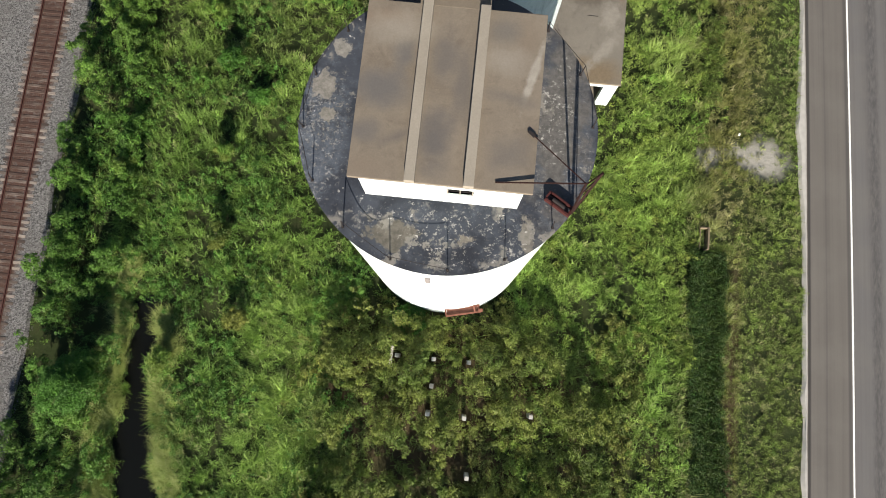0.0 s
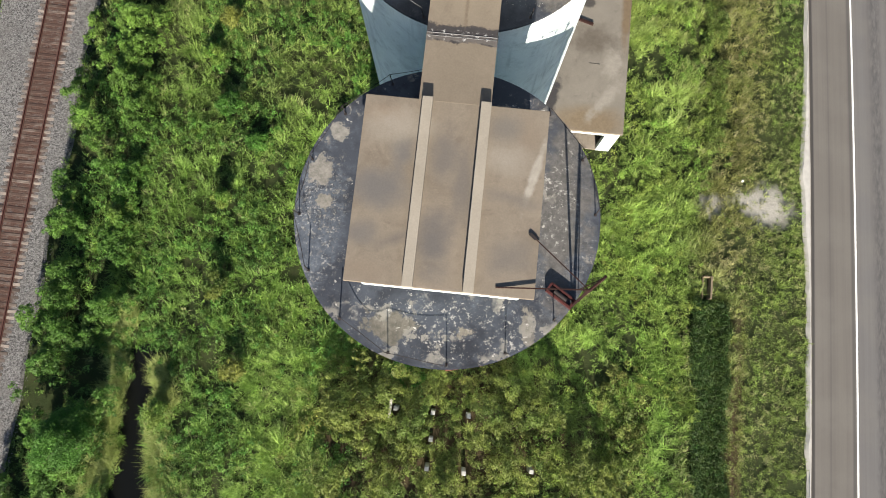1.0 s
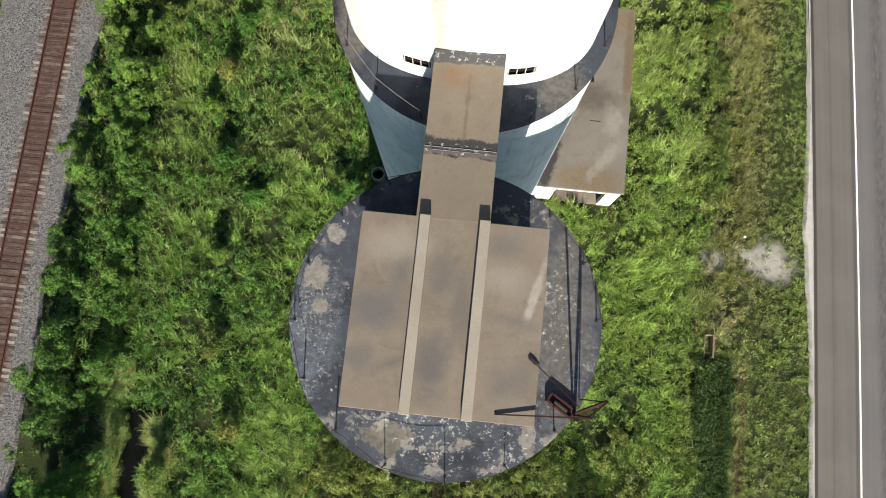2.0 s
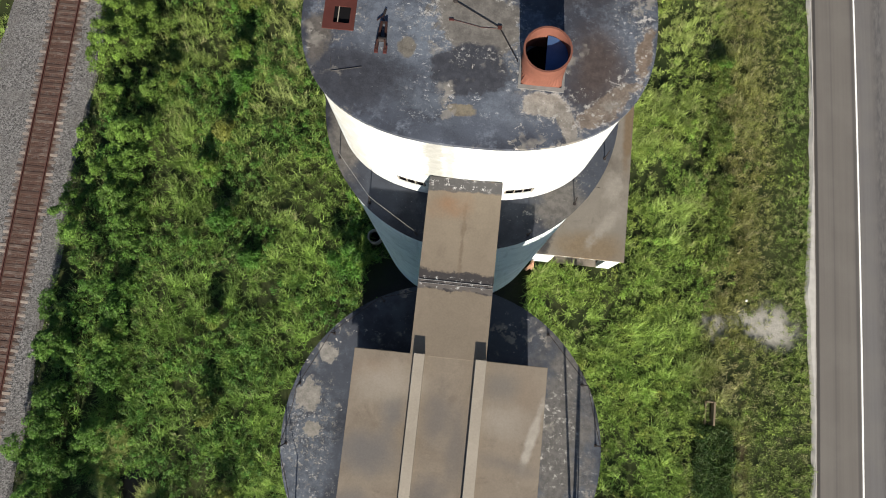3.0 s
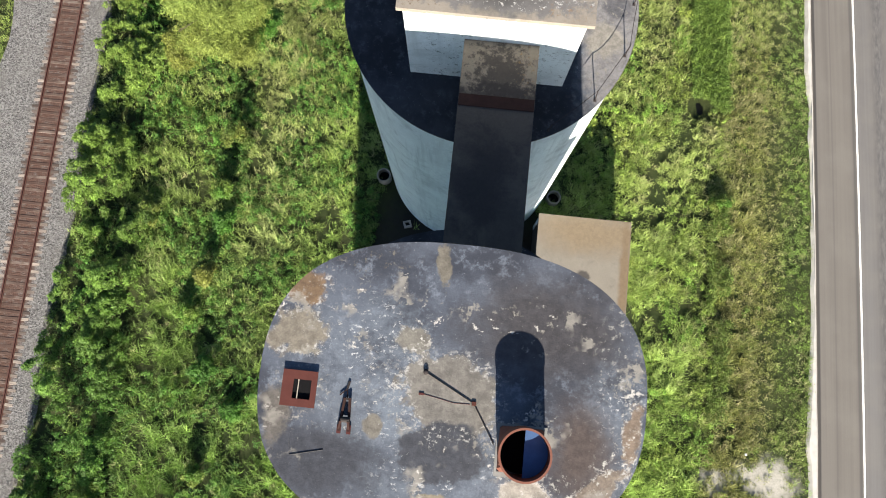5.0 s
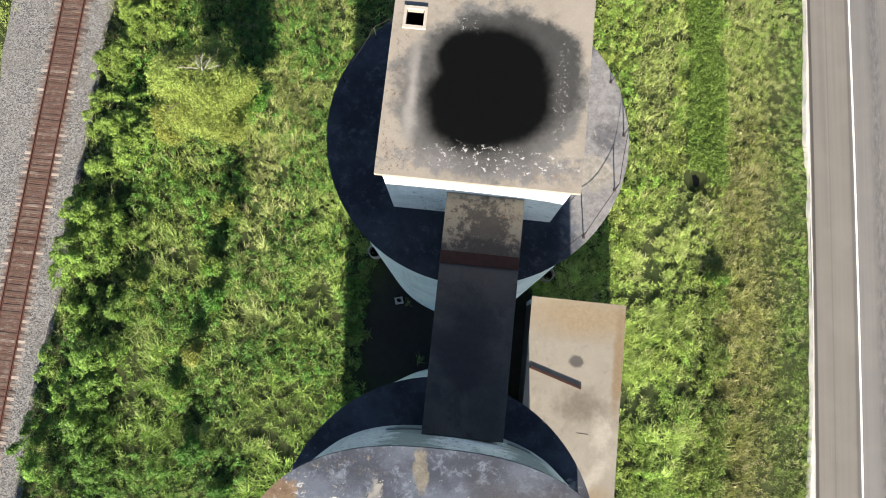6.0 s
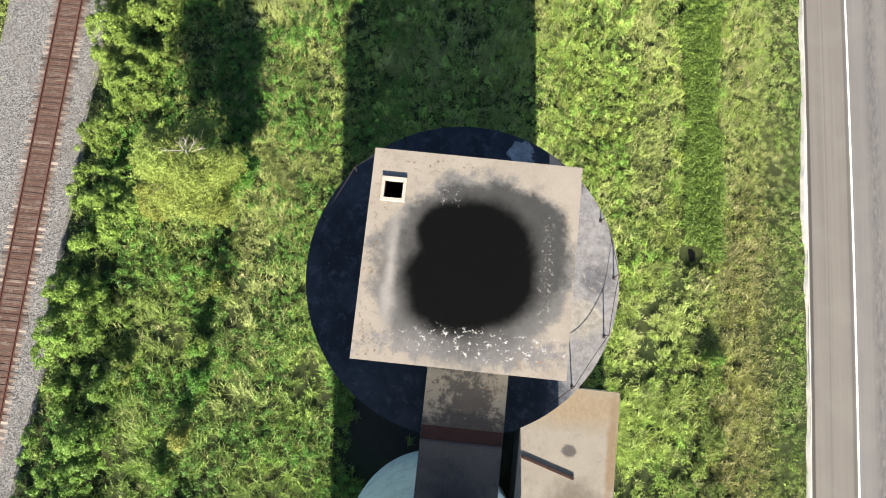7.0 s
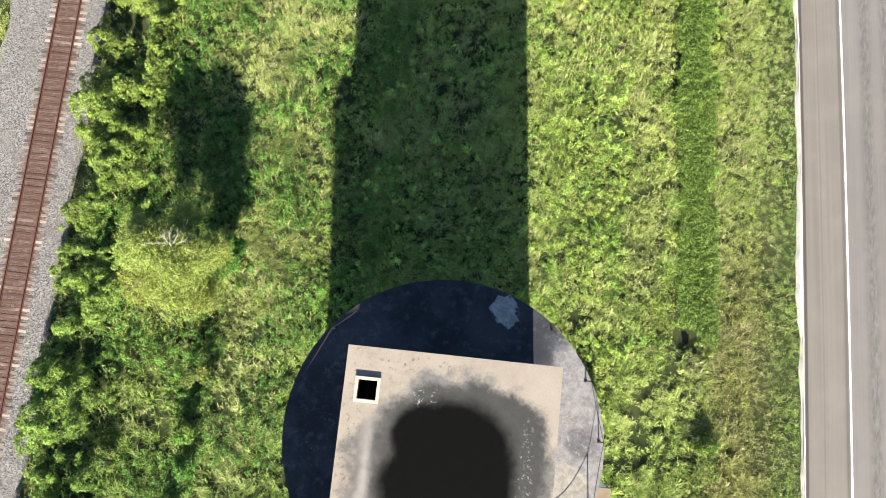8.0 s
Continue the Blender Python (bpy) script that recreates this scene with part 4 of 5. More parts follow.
# ---- things on the penthouse roof ----
def vent_pipe():
    z = 27.95
    x0, x1, y0, y1, r, h = 1.38, 2.48, 20.49, 21.59, 0.6, 1.02
    ob = thing("vent_pipe", (1.93, 21.04, z), "wide open orange-primed steel vent pipe on a square base", "vent pipe")
    n = 48
    square, circle = [], []
    for i in range(n):
        t = 2 * math.pi * (i + 0.5) / n
        c, s = math.cos(t), math.sin(t)
        k = 0.55 / max(abs(c), abs(s))
        square.append((1.93 + k * c, 21.04 + k * s, z))
        circle.append((1.93 + r * c, 21.06 + r * s))
    bm = B()
    rows = [[bm.verts.new(p) for p in square], [bm.verts.new((x, y, z + 0.34)) for x, y in circle], [bm.verts.new((x, y, z + h)) for x, y in circle]]
    inner = [[bm.verts.new((1.93 + (x - 1.93) * 0.965, 21.06 + (y - 21.06) * 0.965, zz)) for x, y in circle] for zz in (z + h, z + 0.34)]
    rows += inner
    for a, b in zip(rows, rows[1:]):
        for i in range(n):
            bm.faces.new((a[i], a[(i + 1) % n], b[(i + 1) % n], b[i]))
    part("pipe", bm, ORANGE, ob)
    bm = B()
    shell(bm, [(1.93 + r * 1.035 * math.cos(2 * math.pi * i / n), 21.06 + r * 1.035 * math.sin(2 * math.pi * i / n)) for i in range(n)],
          [(1.93 + r * 0.95 * math.cos(2 * math.pi * i / n), 21.06 + r * 0.95 * math.sin(2 * math.pi * i / n)) for i in range(n)], z + h - 0.04, z + h + 0.015)
    part("rim", bm, ORANGE, ob)
    bm = B()
    arc = [(1.94 + 0.56 * math.cos(t), 21.06 + 0.56 * math.sin(t)) for t in np.linspace(-math.pi / 2, math.pi / 2, 24)]
    extruded(bm, arc, z + 0.62, z + 0.64)
    # the blue puts skylight falling into the pipe into the plate's colour
    part("damper_plate", bm, plain("skylit_blue_plate", (0.05, 0.1, 0.22), 0.5, 0.1, 0.3, 4), ob, "blue half-round damper plate")
    # near-black disc, the shade inside the pipe put into its colour
    part("shaft_bottom", extruded(B(), [(1.93 + 0.57 * math.cos(2 * math.pi * i / n), 21.06 + 0.57 * math.sin(2 * math.pi * i / n)) for i in range(n)], z + 0.012, z + 0.03), VOID, ob)
    bm = B()
    shell(bm, [(1.32, 20.38), (2.54, 20.38), (2.54, 21.64), (1.32, 21.64)], [(1.385, 20.495), (2.475, 20.495), (2.475, 21.585), (1.385, 21.585)], z - 0.01, z + 0.03)
    part("flashing", bm, plain("pale_mortar_flashing", (0.2, 0.2, 0.195), 0.9, 0, 0.5, 4), ob, "pale mortar flashing")
    return ob


vent_pipe()


def hatch_box():
    z = 27.95
    ob = thing("roof_hatch", (-3.6, 21.93, z), "rust-red steel hatch box with a square opening", "roof hatch")
    x0, x1, y0, y1 = -4.02, -3.22, 21.54, 22.36
    h0, h1, k0, k1 = -3.77, -3.33, 21.7, 22.17
    bm = B()
    shell(bm, [(x0, y0), (x1, y0), (x1, y1), (x0, y1)], [(x0 + 0.05, y0 + 0.05), (x1 - 0.05, y0 + 0.05), (x1 - 0.05, y1 - 0.05), (x0 + 0.05, y1 - 0.05)], z - 0.02, z + 0.065)
    part("curb", bm, RUST, ob)
    bm = B()
    shell(bm, [(x0 - 0.03, y0 - 0.03), (x1 + 0.03, y0 - 0.03), (x1 + 0.03, y1 + 0.03), (x0 - 0.03, y1 + 0.03)], [(h0, k0), (h1, k0), (h1, k1), (h0, k1)], z + 0.065, z + 0.09)
    part("cover", bm, plain("brick_red_cover", (0.072, 0.023, 0.019), 0.8, 0.0, 0.3, 4), ob, "brick-red cover plate")
    # near-black plate in place of a deep unlit shaft
    part("inside", box(B(), x0 + 0.06, x1 - 0.06, y0 + 0.06, y1 - 0.06, z + 0.004, z + 0.02), VOID, ob)
    part("bar", box(B(), -3.66, -3.635, k0, k1, z + 0.066, z + 0.085), BEAM_TOP, ob)
    return ob


hatch_box()


def winch():
    z = 27.95
    ob = thing("hand_winch", (-2.4, 21.5, z), "small seized dark-red winch frame on the roof", "winch")
    for x, k in ((-2.53, 0.07), (-2.29, -0.05)):
        bm = B()
        beam(bm, (x, 21.05, z + 0.05), (x + k, 21.85, z + 0.07), 0.06, 0.09)
        beam(bm, (x, 21.1, z + 0.09), (x + k * 0.5, 21.3, z + 0.17), 0.05, 0.05)
        part("side_frame", bm, DARK_RUST, ob)
        part("foot", box(B(), x - 0.05, x + 0.05, 20.98, 21.2, z, z + 0.05, 0.01), BRICK_RED, ob, "faded red foot")
    part("drum", rod(B(), (-2.5, 21.33, z + 0.12), (-2.28, 21.33, z + 0.12), 0.07, seg=16), DARK_STEEL, ob)
    part("spacer", beam(B(), (-2.46, 21.82, z + 0.07), (-2.34, 21.82, z + 0.07), 0.06, 0.06), DARK_STEEL, ob)
    part("crank", chain(B(), [(-2.4, 21.85, z + 0.05), (-2.44, 22.05, z + 0.04), (-2.6, 21.9, z + 0.03)], 0.016), DARK_RUST, ob)
    part("tow_bar", beam(B(), (-2.44, 22.05, z + 0.03), (-2.4, 22.25, z + 0.02), 0.05, 0.03), DARK_STEEL, ob)
    return ob


winch()


def fallen_mast():
    z = 27.95
    ob = thing("fallen_mast", (0.3, 22, z), "thin black mast lying bent on the roof", "mast")
    part("pole", chain(B(), [(-0.5, 22.64, z + 0.02), (0.69, 22.03, z + 0.016), (0.95, 21.62, z + 0.016), (1.27, 21.1, z + 0.03)], 0.013, 8), DARK_STEEL, ob)
    bm = B()
    bmesh.ops.create_uvsphere(bm, u_segments=12, v_segments=8, radius=0.06, matrix=Matrix.Translation((-0.56, 22.67, z + 0.045)) @ Matrix.Diagonal((1.1, 1.3, 0.9, 1)))
    part("knob", bm, DARK_STEEL, ob)
    part("clamp", box(B(), 0.64, 0.75, 21.98, 22.08, z, z + 0.04, 0.01), RUST, ob)
    return ob


fallen_mast()
bm = B()
box(bm, -0.68, -0.55, 22.1, 22.16, 27.95, 27.975, 0.008)
chain(bm, [(-0.56, 22.13, 27.957), (-0.1, 22.05, 27.957), (0.2, 21.99, 27.957), (0.6, 22.0, 27.957)], 0.006)
tagged(part("scrap_lever", bm, BRICK_RED), "red scrap lever with a thin rod lying on the roof", "scrap")
bm = B()
chain(bm, [(-3.72, 20.75, 27.96), (-3.66, 20.35, 27.955)], 0.005)
chain(bm, [(-3.66, 20.35, 27.96), (-2.86, 20.55, 27.96)], 0.01)
tagged(part("bent_bar", bm, TAR), "bent dark bar lying on the bitumen roof", "scrap")

# ---- small things on walls and at the silos' feet ----
bm = box(B(), -0.06, 0.14, 4.74, 4.86, 17.7, 19.1, 0.02)
tagged(part("wall_vent", bm, plain("grey_brown_box", (0.22, 0.2, 0.2), 0.8, 0, 0.4, 8)), "small grey-brown box fixed on a whitewashed silo wall", "vent box")


def landing():
    z, o, u, v = 3.0, Vector((0.78, 4.4, 0)), Vector((0.972, 0.233, 0)), Vector((-0.233, 0.972, 0))
    at = lambda i, j, h: o + u * i + v * j + Vector((0, 0, z + h))
    ob = thing("loading_bracket", at(1, 0.2, -0.1), "rusty steel loading bracket fixed low on a silo wall", "bracket")
    for j in (0.0, 0.4):
        part("rail", beam(B(), at(0, j, 0), at(2.15, j, 0), 0.09, 0.12), FADED_RED, ob)
    for i in (0.03, 2.05):
        part("arm", beam(B(), at(i, 0, 0), at(i, 0.75, 0), 0.08, 0.1), FADED_RED, ob)
    part("tray", beam(B(), at(0.1, 0.2, -0.06), at(1.98, 0.2, -0.04), 0.32, 0.03), plain("sooty_red_tray", (0.16, 0.075, 0.055), 0.85, 0.05, 0.5, 4), ob)
    part("stop", beam(B(), at(1.8, 0.06, 0.02), at(1.75, 0.55, 0.22), 0.09, 0.09), FADED_RED, ob)
    part("stop", beam(B(), at(2.0, 0.1, 0.05), at(2.28, 0.05, 0.12), 0.2, 0.08), FADED_RED, ob)
    return ob


landing()


def concrete_ring(x, y):
    ob = thing("concrete_ring", (x, y, 0), "open grey concrete pipe ring standing beside a silo", "concrete ring", "rings by the silos")
    part("ring", shell(B(), ring_points(x, y, 0.46, 32), ring_points(x, y, 0.38, 32), -0.1, 0.95), BEAM_TOP, ob)
    # disc in the unlit-interior colour, painted as the shade inside the ring
    part("soil", extruded(B(), ring_points(x, y, 0.385, 24), 0.2, 0.26), VOID, ob)
    return ob


concrete_ring(-5.52, 34.45), concrete_ring(5.85, 34.1), concrete_ring(-5.35, 20.5)


def stump(x, y, h, w=0.26):
    bm = box(B(), x - w / 2, x + w / 2, y - w / 2, y + w / 2, -0.2, h, 0.025)
    return tagged(part("concrete_post", bm, KERB), "short square pale concrete post standing in weeds", "post", "posts in the weeds")


STUMPS = ((-2.05, 1.75, 1.55), (0.28, 1.75, 1.75), (2.5, 1.76, 1.75), (0.25, -1.62, 1.75), (2.53, -1.65, 1.7), (0.3, 0.05, 1.1), (3.03, -5.2, 1.6), (6.65, -1.16, 1.5))
for x, y, h in STUMPS:
    stump(x, y, h)
bm = beam(B(), (-2.42, 1.0, 1.35), (-2.36, 2.3, 1.75), 0.16, 0.12)
beam(bm, (-2.42, 1.05, -0.1), (-2.42, 1.05, 1.33), 0.12, 0.12)
tagged(part("leaning_plank", bm, BLEACHED), "bleached timber plank leaning in the weeds", "plank")

bm = B()
box(bm, 17.42, 17.54, 10.7, 12.2, -0.4, 0.5, 0.02), box(bm, 16.98, 17.42, 12.1, 12.2, -0.4, 0.4, 0.02), box(bm, 16.98, 17.05, 10.7, 12.1, -0.4, 0.2, 0.02)
tagged(part("culvert_head", bm, plain("brown_stained_slab", (0.2, 0.16, 0.11), 0.9, 0, 0.4, 3)), "weathered concrete culvert head at the end of a ditch", "culvert")
bm = box(B(), 19.29, 19.41, 18.83, 18.95, 0.0, 0.26, 0.02)
tagged(part("litter", bm, WHITE_LINE), "small white litter lying in the dry grass", "litter")

bm = B()
shell(bm, [(-3.82, 31.15), (-3.32, 31.3), (-3.46, 31.72), (-3.96, 31.57)], [(-3.7, 31.3), (-3.44, 31.38), (-3.58, 31.6), (-3.84, 31.52)], -0.15, 0.3)
tagged(part("drain_frame", bm, FRAME_PAINT), "small pale square drain frame on the ground between silos", "drain")

# ---- on the shed roof ----
bm = B()
beam(bm, (4.86, 28.07, 3.87), (7.96, 27.13, 3.87), 0.16, 0.13)
tagged(part("roof_bar", bm, DARK_RUST), "rusty steel channel lying across the shed roof", "steel bar")
bm = beam(B(), (7.9, 24.53, 3.808), (8.57, 24.51, 3.808), 0.016, 0.016)
tagged(part("roof_rod", bm, DARK_STEEL), "short dark rod lying on the shed roof", "rod")
bm = B()
for x, y, a in ((5.0, 19.62, 0.4), (4.8, 19.45, 1.0), (5.2, 19.5, -0.3)):
    beam(bm, (x, y, 0.1), (x + 0.3 * math.sin(a), y + 0.3 * math.cos(a), 1.0 + 0.3 * a), 0.18, 0.12)
tagged(part("brick_rubble", bm, plain("broken_brick", (0.46, 0.27, 0.18), 0.9, 0, 0.4, 6)), "broken bricks and boards stacked by the shed corner", "rubble")


def down_pipe(x, y, z0, z1, r=0.05):
    bm = rod(B(), (x, y, z0), (x, y, z1), r)
    return tagged(part("down_pipe", bm, DARK_STEEL), "thin dark pipe running down a silo wall", "pipe", "pipes on silo walls")


down_pipe(-0.98, 16.98, 0.0, 21.2), down_pipe(1.45, 17.05, 0.0, 21.2)

# ---- plants ----
rng = np.random.default_rng(7)


def lumps(x, y, scale, seed):
    """Smooth random field between 0 and 1 over the plan."""
    g = np.random.default_rng(seed).random((96, 96))
    u, v = np.asarray(x) / scale + 40.3, np.asarray(y) / scale + 40.7
    i, j = np.floor(u).astype(int), np.floor(v).astype(int)
    a, b = u - i, v - j
    a, b = a * a * (3 - 2 * a), b * b * (3 - 2 * b)
    i, j = i % 95, j % 95
    return (g[i, j] * (1 - a) + g[i + 1, j] * a) * (1 - b) + (g[i, j + 1] * (1 - a) + g[i + 1, j + 1] * a) * b


def gathered(x, y, cell, pull, seed):
    """Draws plants together into clumps about a cell apart, with gaps between; also gives each clump's own random number."""
    g = np.random.default_rng(seed).random((3, 256, 256))
    u, v = (0.83 * x + 0.56 * y) / cell + 400, (0.83 * y - 0.56 * x) / cell + 400
    i, j = np.floor(u).astype(int), np.floor(v).astype(int)
    best, cu, cv, own = np.full(len(x), 9.0), u.copy(), v.copy(), np.zeros(len(x))
    for a in (-1, 0, 1):
        for b in (-1, 0, 1):
            p, q = (i + a) % 256, (j + b) % 256
            mu, mv = i + a + g[0, p, q], j + b + g[1, p, q]
            d = np.hypot(u - mu, v - mv)
            near = d < best
            best, cu, cv, own = np.where(near, d, best), np.where(near, mu, cu), np.where(near, mv, cv), np.where(near, g[2, p, q], own)
    u, v = u + (cu - u) * pull - 400, v + (cv - v) * pull - 400
    k = cell / (0.83 ** 2 + 0.56 ** 2)
    return k * (0.83 * u - 0.56 * v), k * (0.56 * u + 0.83 * v), own


def heights(x, y):
    return np.array([ground_height(float(a), float(b)) for a, b in zip(x, y)])


def blocked(x, y, gap=0.0):
    """Where nothing grows: silos, shed, water, bare gravel, posts' tops stay clear by their height."""
    out = np.zeros(len(x), bool)
    for cx, cy, r, _ in SILOS:
        out |= np.hypot(x - cx, y - cy) < r + 0.12 + gap
    out |= (x > 4.5 - gap) & (x < 10.44 + gap) & (y > 19.9 - gap) & (y < 32.4 + gap)
    out |= (np.abs(x - ditch_mid(y)) < ditch_half(y) + 0.12 + 0.4 * (lumps(x, y, 0.6, 17) - 0.5) + gap) & (y < 3.5)
    out |= (np.abs(x - 19.45) < 0.2) & (y < 11) & (rng.random(len(x)) < 0.8)
    for px, py, _ in STUMPS:
        out |= np.hypot(x - px, y - py) < 0.5
    out |= (np.hypot((x - 21.1) / 1.5, (y - 17.3) / 1.3) + 0.9 * (lumps(x, y, 0.5, 3) - 0.5) < 1.0) & (rng.random(len(x)) < 0.82)
    out |= (np.hypot((x - 19.2) / 1.1, (y - 17.5) / 0.7) + 1.2 * (lumps(x, y, 0.5, 4) - 0.5) < 1.0) & (rng.random(len(x)) < 0.6)
    out |= (np.hypot((x - 17.4) / 0.85, (y - 17.0) / 0.8) < 1.0) & (rng.random(len(x)) < 0.7)
    # plants cleared between the silos, so the painted shade on the ground shows
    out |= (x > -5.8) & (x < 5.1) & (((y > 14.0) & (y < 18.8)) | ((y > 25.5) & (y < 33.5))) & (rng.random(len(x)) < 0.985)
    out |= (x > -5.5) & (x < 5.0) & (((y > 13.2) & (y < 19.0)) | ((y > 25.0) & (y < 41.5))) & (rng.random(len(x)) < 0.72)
    out |= np.hypot((x - 15.4) / 0.85, (y - 41.6) / 0.8) < 1.0
    out |= np.hypot(x - 5.0, y - 19.5) < 0.5
    out |= (x > 16.9) & (x < 17.6) & (y > 10.5) & (y < 12.3)
    out |= (np.hypot((x + 22.0) / 1.6, (y - 1.7) / 2.0) < 1.0) & (rng.random(len(x)) < 0.9)
    for cx, cy in ((-5.52, 34.45), (5.85, 34.1), (-5.35, 20.5)):
        out |= np.hypot(x - cx, y - cy) < 0.6
    return out


def kerb_side(y):
    return np.array([kerb_x(v) - strip_width(v) + 0.05 for v in y])


def scatter(n, x0, x1, y0=-11.0, y1=68.0, keep=None, gap=0.0):
    x, y = rng.uniform(x0, x1, n), rng.uniform(y0, y1, n)
    ok = ~blocked(x, y, gap)
    if keep is not None:
        ok &= rng.random(n) < keep(x, y)
    return x[ok], y[ok]


def leaf_mesh(name, verts, faces, tint, material):
    me = bpy.data.meshes.new(name)
    me.vertices.add(len(verts))
    me.vertices.foreach_set("co", verts.astype(np.float32).ravel())
    k = faces.shape[1]
    me.loops.add(faces.size)
    me.loops.foreach_set("vertex_index", faces.astype(np.int32).ravel())
    me.polygons.add(len(faces))
    me.polygons.foreach_set("loop_start", np.arange(0, faces.size, k, dtype=np.int32))
    me.update(calc_edges=True)
    att = me.attributes.new("tint", "FLOAT_COLOR", "POINT")
    att.data.foreach_set("color", np.c_[tint, np.ones(len(tint))].astype(np.float32).ravel())
    me.materials.append(material)
    return me


def blade_arrays(x, y, z, size, tint, count, width=(0.012, 0.025), wind=0.16, droop=1.0):
    """Tufts of slender blades, combed the same way over a metre or two; each blade one tapered triangle."""
    n = len(x) * count
    r = lambda v: np.repeat(v, count)
    X, Y, Z, L = r(x), r(y), r(z), r(size) * rng.uniform(0.35, 1.0, n)
    a = rng.uniform(0, 2 * np.pi, n)
    comb = 1.3 + 5.0 * (lumps(X, Y, 1.6, 61) + lumps(X, Y, 4.0, 62) - 1.0)
    lean = rng.uniform(0.2, 0.95, n) * droop
    d = np.c_[np.cos(a) * lean + wind * np.cos(comb), np.sin(a) * lean + wind * np.sin(comb)]
    X, Y = X + rng.normal(0, 0.1, n), Y + rng.normal(0, 0.1, n)
    side = np.c_[-d[:, 1], d[:, 0]] / (np.linalg.norm(d, axis=1)[:, None] + 1e-6) * rng.uniform(*width, n)[:, None]
    start = rng.uniform(0.1, 0.4, n)
    foot = np.c_[X + d[:, 0] * L * start * 0.6, Y + d[:, 1] * L * start * 0.6, Z + L * start]
    tip = np.c_[X + d[:, 0] * L, Y + d[:, 1] * L, Z + L * np.clip(1.0 - 0.45 * lean, 0.35, 1)]
    s3 = np.c_[side, np.zeros(n)]
    v = np.stack([foot + s3, foot - s3, tip], 1).reshape(-1, 3)
    f = np.arange(3 * n).reshape(-1, 3)
    t = np.repeat(tint, count, 0) * rng.uniform(0.72, 1.24, n)[:, None]
    ripe = ((0.12 + 0.25 * np.clip((Y - 10) / 50, 0, 1)) * rng.random(n) ** 2)[:, None]
    t = np.stack([t, t, t * (1 - ripe) + G["straw"][None] * ripe], 1).reshape(-1, 3)
    return v, f, t


def leaf_arrays(x, y, z0, z1, spread, tint, count, size=(0.07, 0.16), flat=0.55, slim=0.42):
    """Sprays of small leaves, each one pointed triangle."""
    n = len(x) * count
    r = lambda v: np.repeat(v, count)
    a, q = rng.uniform(0, 2 * np.pi, n), np.sqrt(rng.random(n))
    c = np.c_[r(x) + np.cos(a) * q * r(spread), r(y) + np.sin(a) * q * r(spread), r(z0) + (r(z1) - r(z0)) * (1 - 0.55 * q * q) * rng.uniform(0.45, 1.0, n)]
    b = a + rng.normal(0, 0.8, n)
    s = rng.uniform(*size, n)
    tilt = rng.normal(0.25, flat, n)
    u = np.c_[np.cos(b) * np.cos(tilt), np.sin(b) * np.cos(tilt), -np.sin(tilt)]
    roll = rng.normal(0, flat, n)
    w = np.c_[-np.sin(b) * np.cos(roll), np.cos(b) * np.cos(roll), np.sin(roll)]
    heel = c - u * s[:, None] * 0.7
    v = np.stack([heel + w * s[:, None] * slim, c + u * s[:, None], heel - w * s[:, None] * slim], 1).reshape(-1, 3)
    f = np.arange(3 * n).reshape(-1, 3)
    return v, f, np.repeat(np.repeat(tint, count, 0) * rng.uniform(0.72, 1.24, n)[:, None], 3, 0)


def stuff(name, arrays, material, label, category):
    v, f, t, k = [], [], [], 0
    for a, b, c in arrays:
        v.append(a), f.append(b + k), t.append(c)
        k += len(a)
    return tagged(new(name, leaf_mesh(name, np.concatenate(v), np.concatenate(f), np.concatenate(t), material)), label, category, kind="stuff")


GREENS = {"fresh": (0.1, 0.246, 0.032), "deep": (0.033, 0.09, 0.0145), "lime": (0.305, 0.405, 0.095), "straw": (0.5, 0.455, 0.26),
          "brown": (0.2, 0.14, 0.06), "olive": (0.205, 0.215, 0.045), "herb": (0.068, 0.182, 0.026)}
G = {k: np.array(v) for k, v in GREENS.items()}


def blend(weights):
    """A colour for each plant from weighted greens."""
    total = sum(w for _, w in weights)
    return sum(np.outer(np.clip(w / total, 0, 1), G[k]) for k, w in weights)


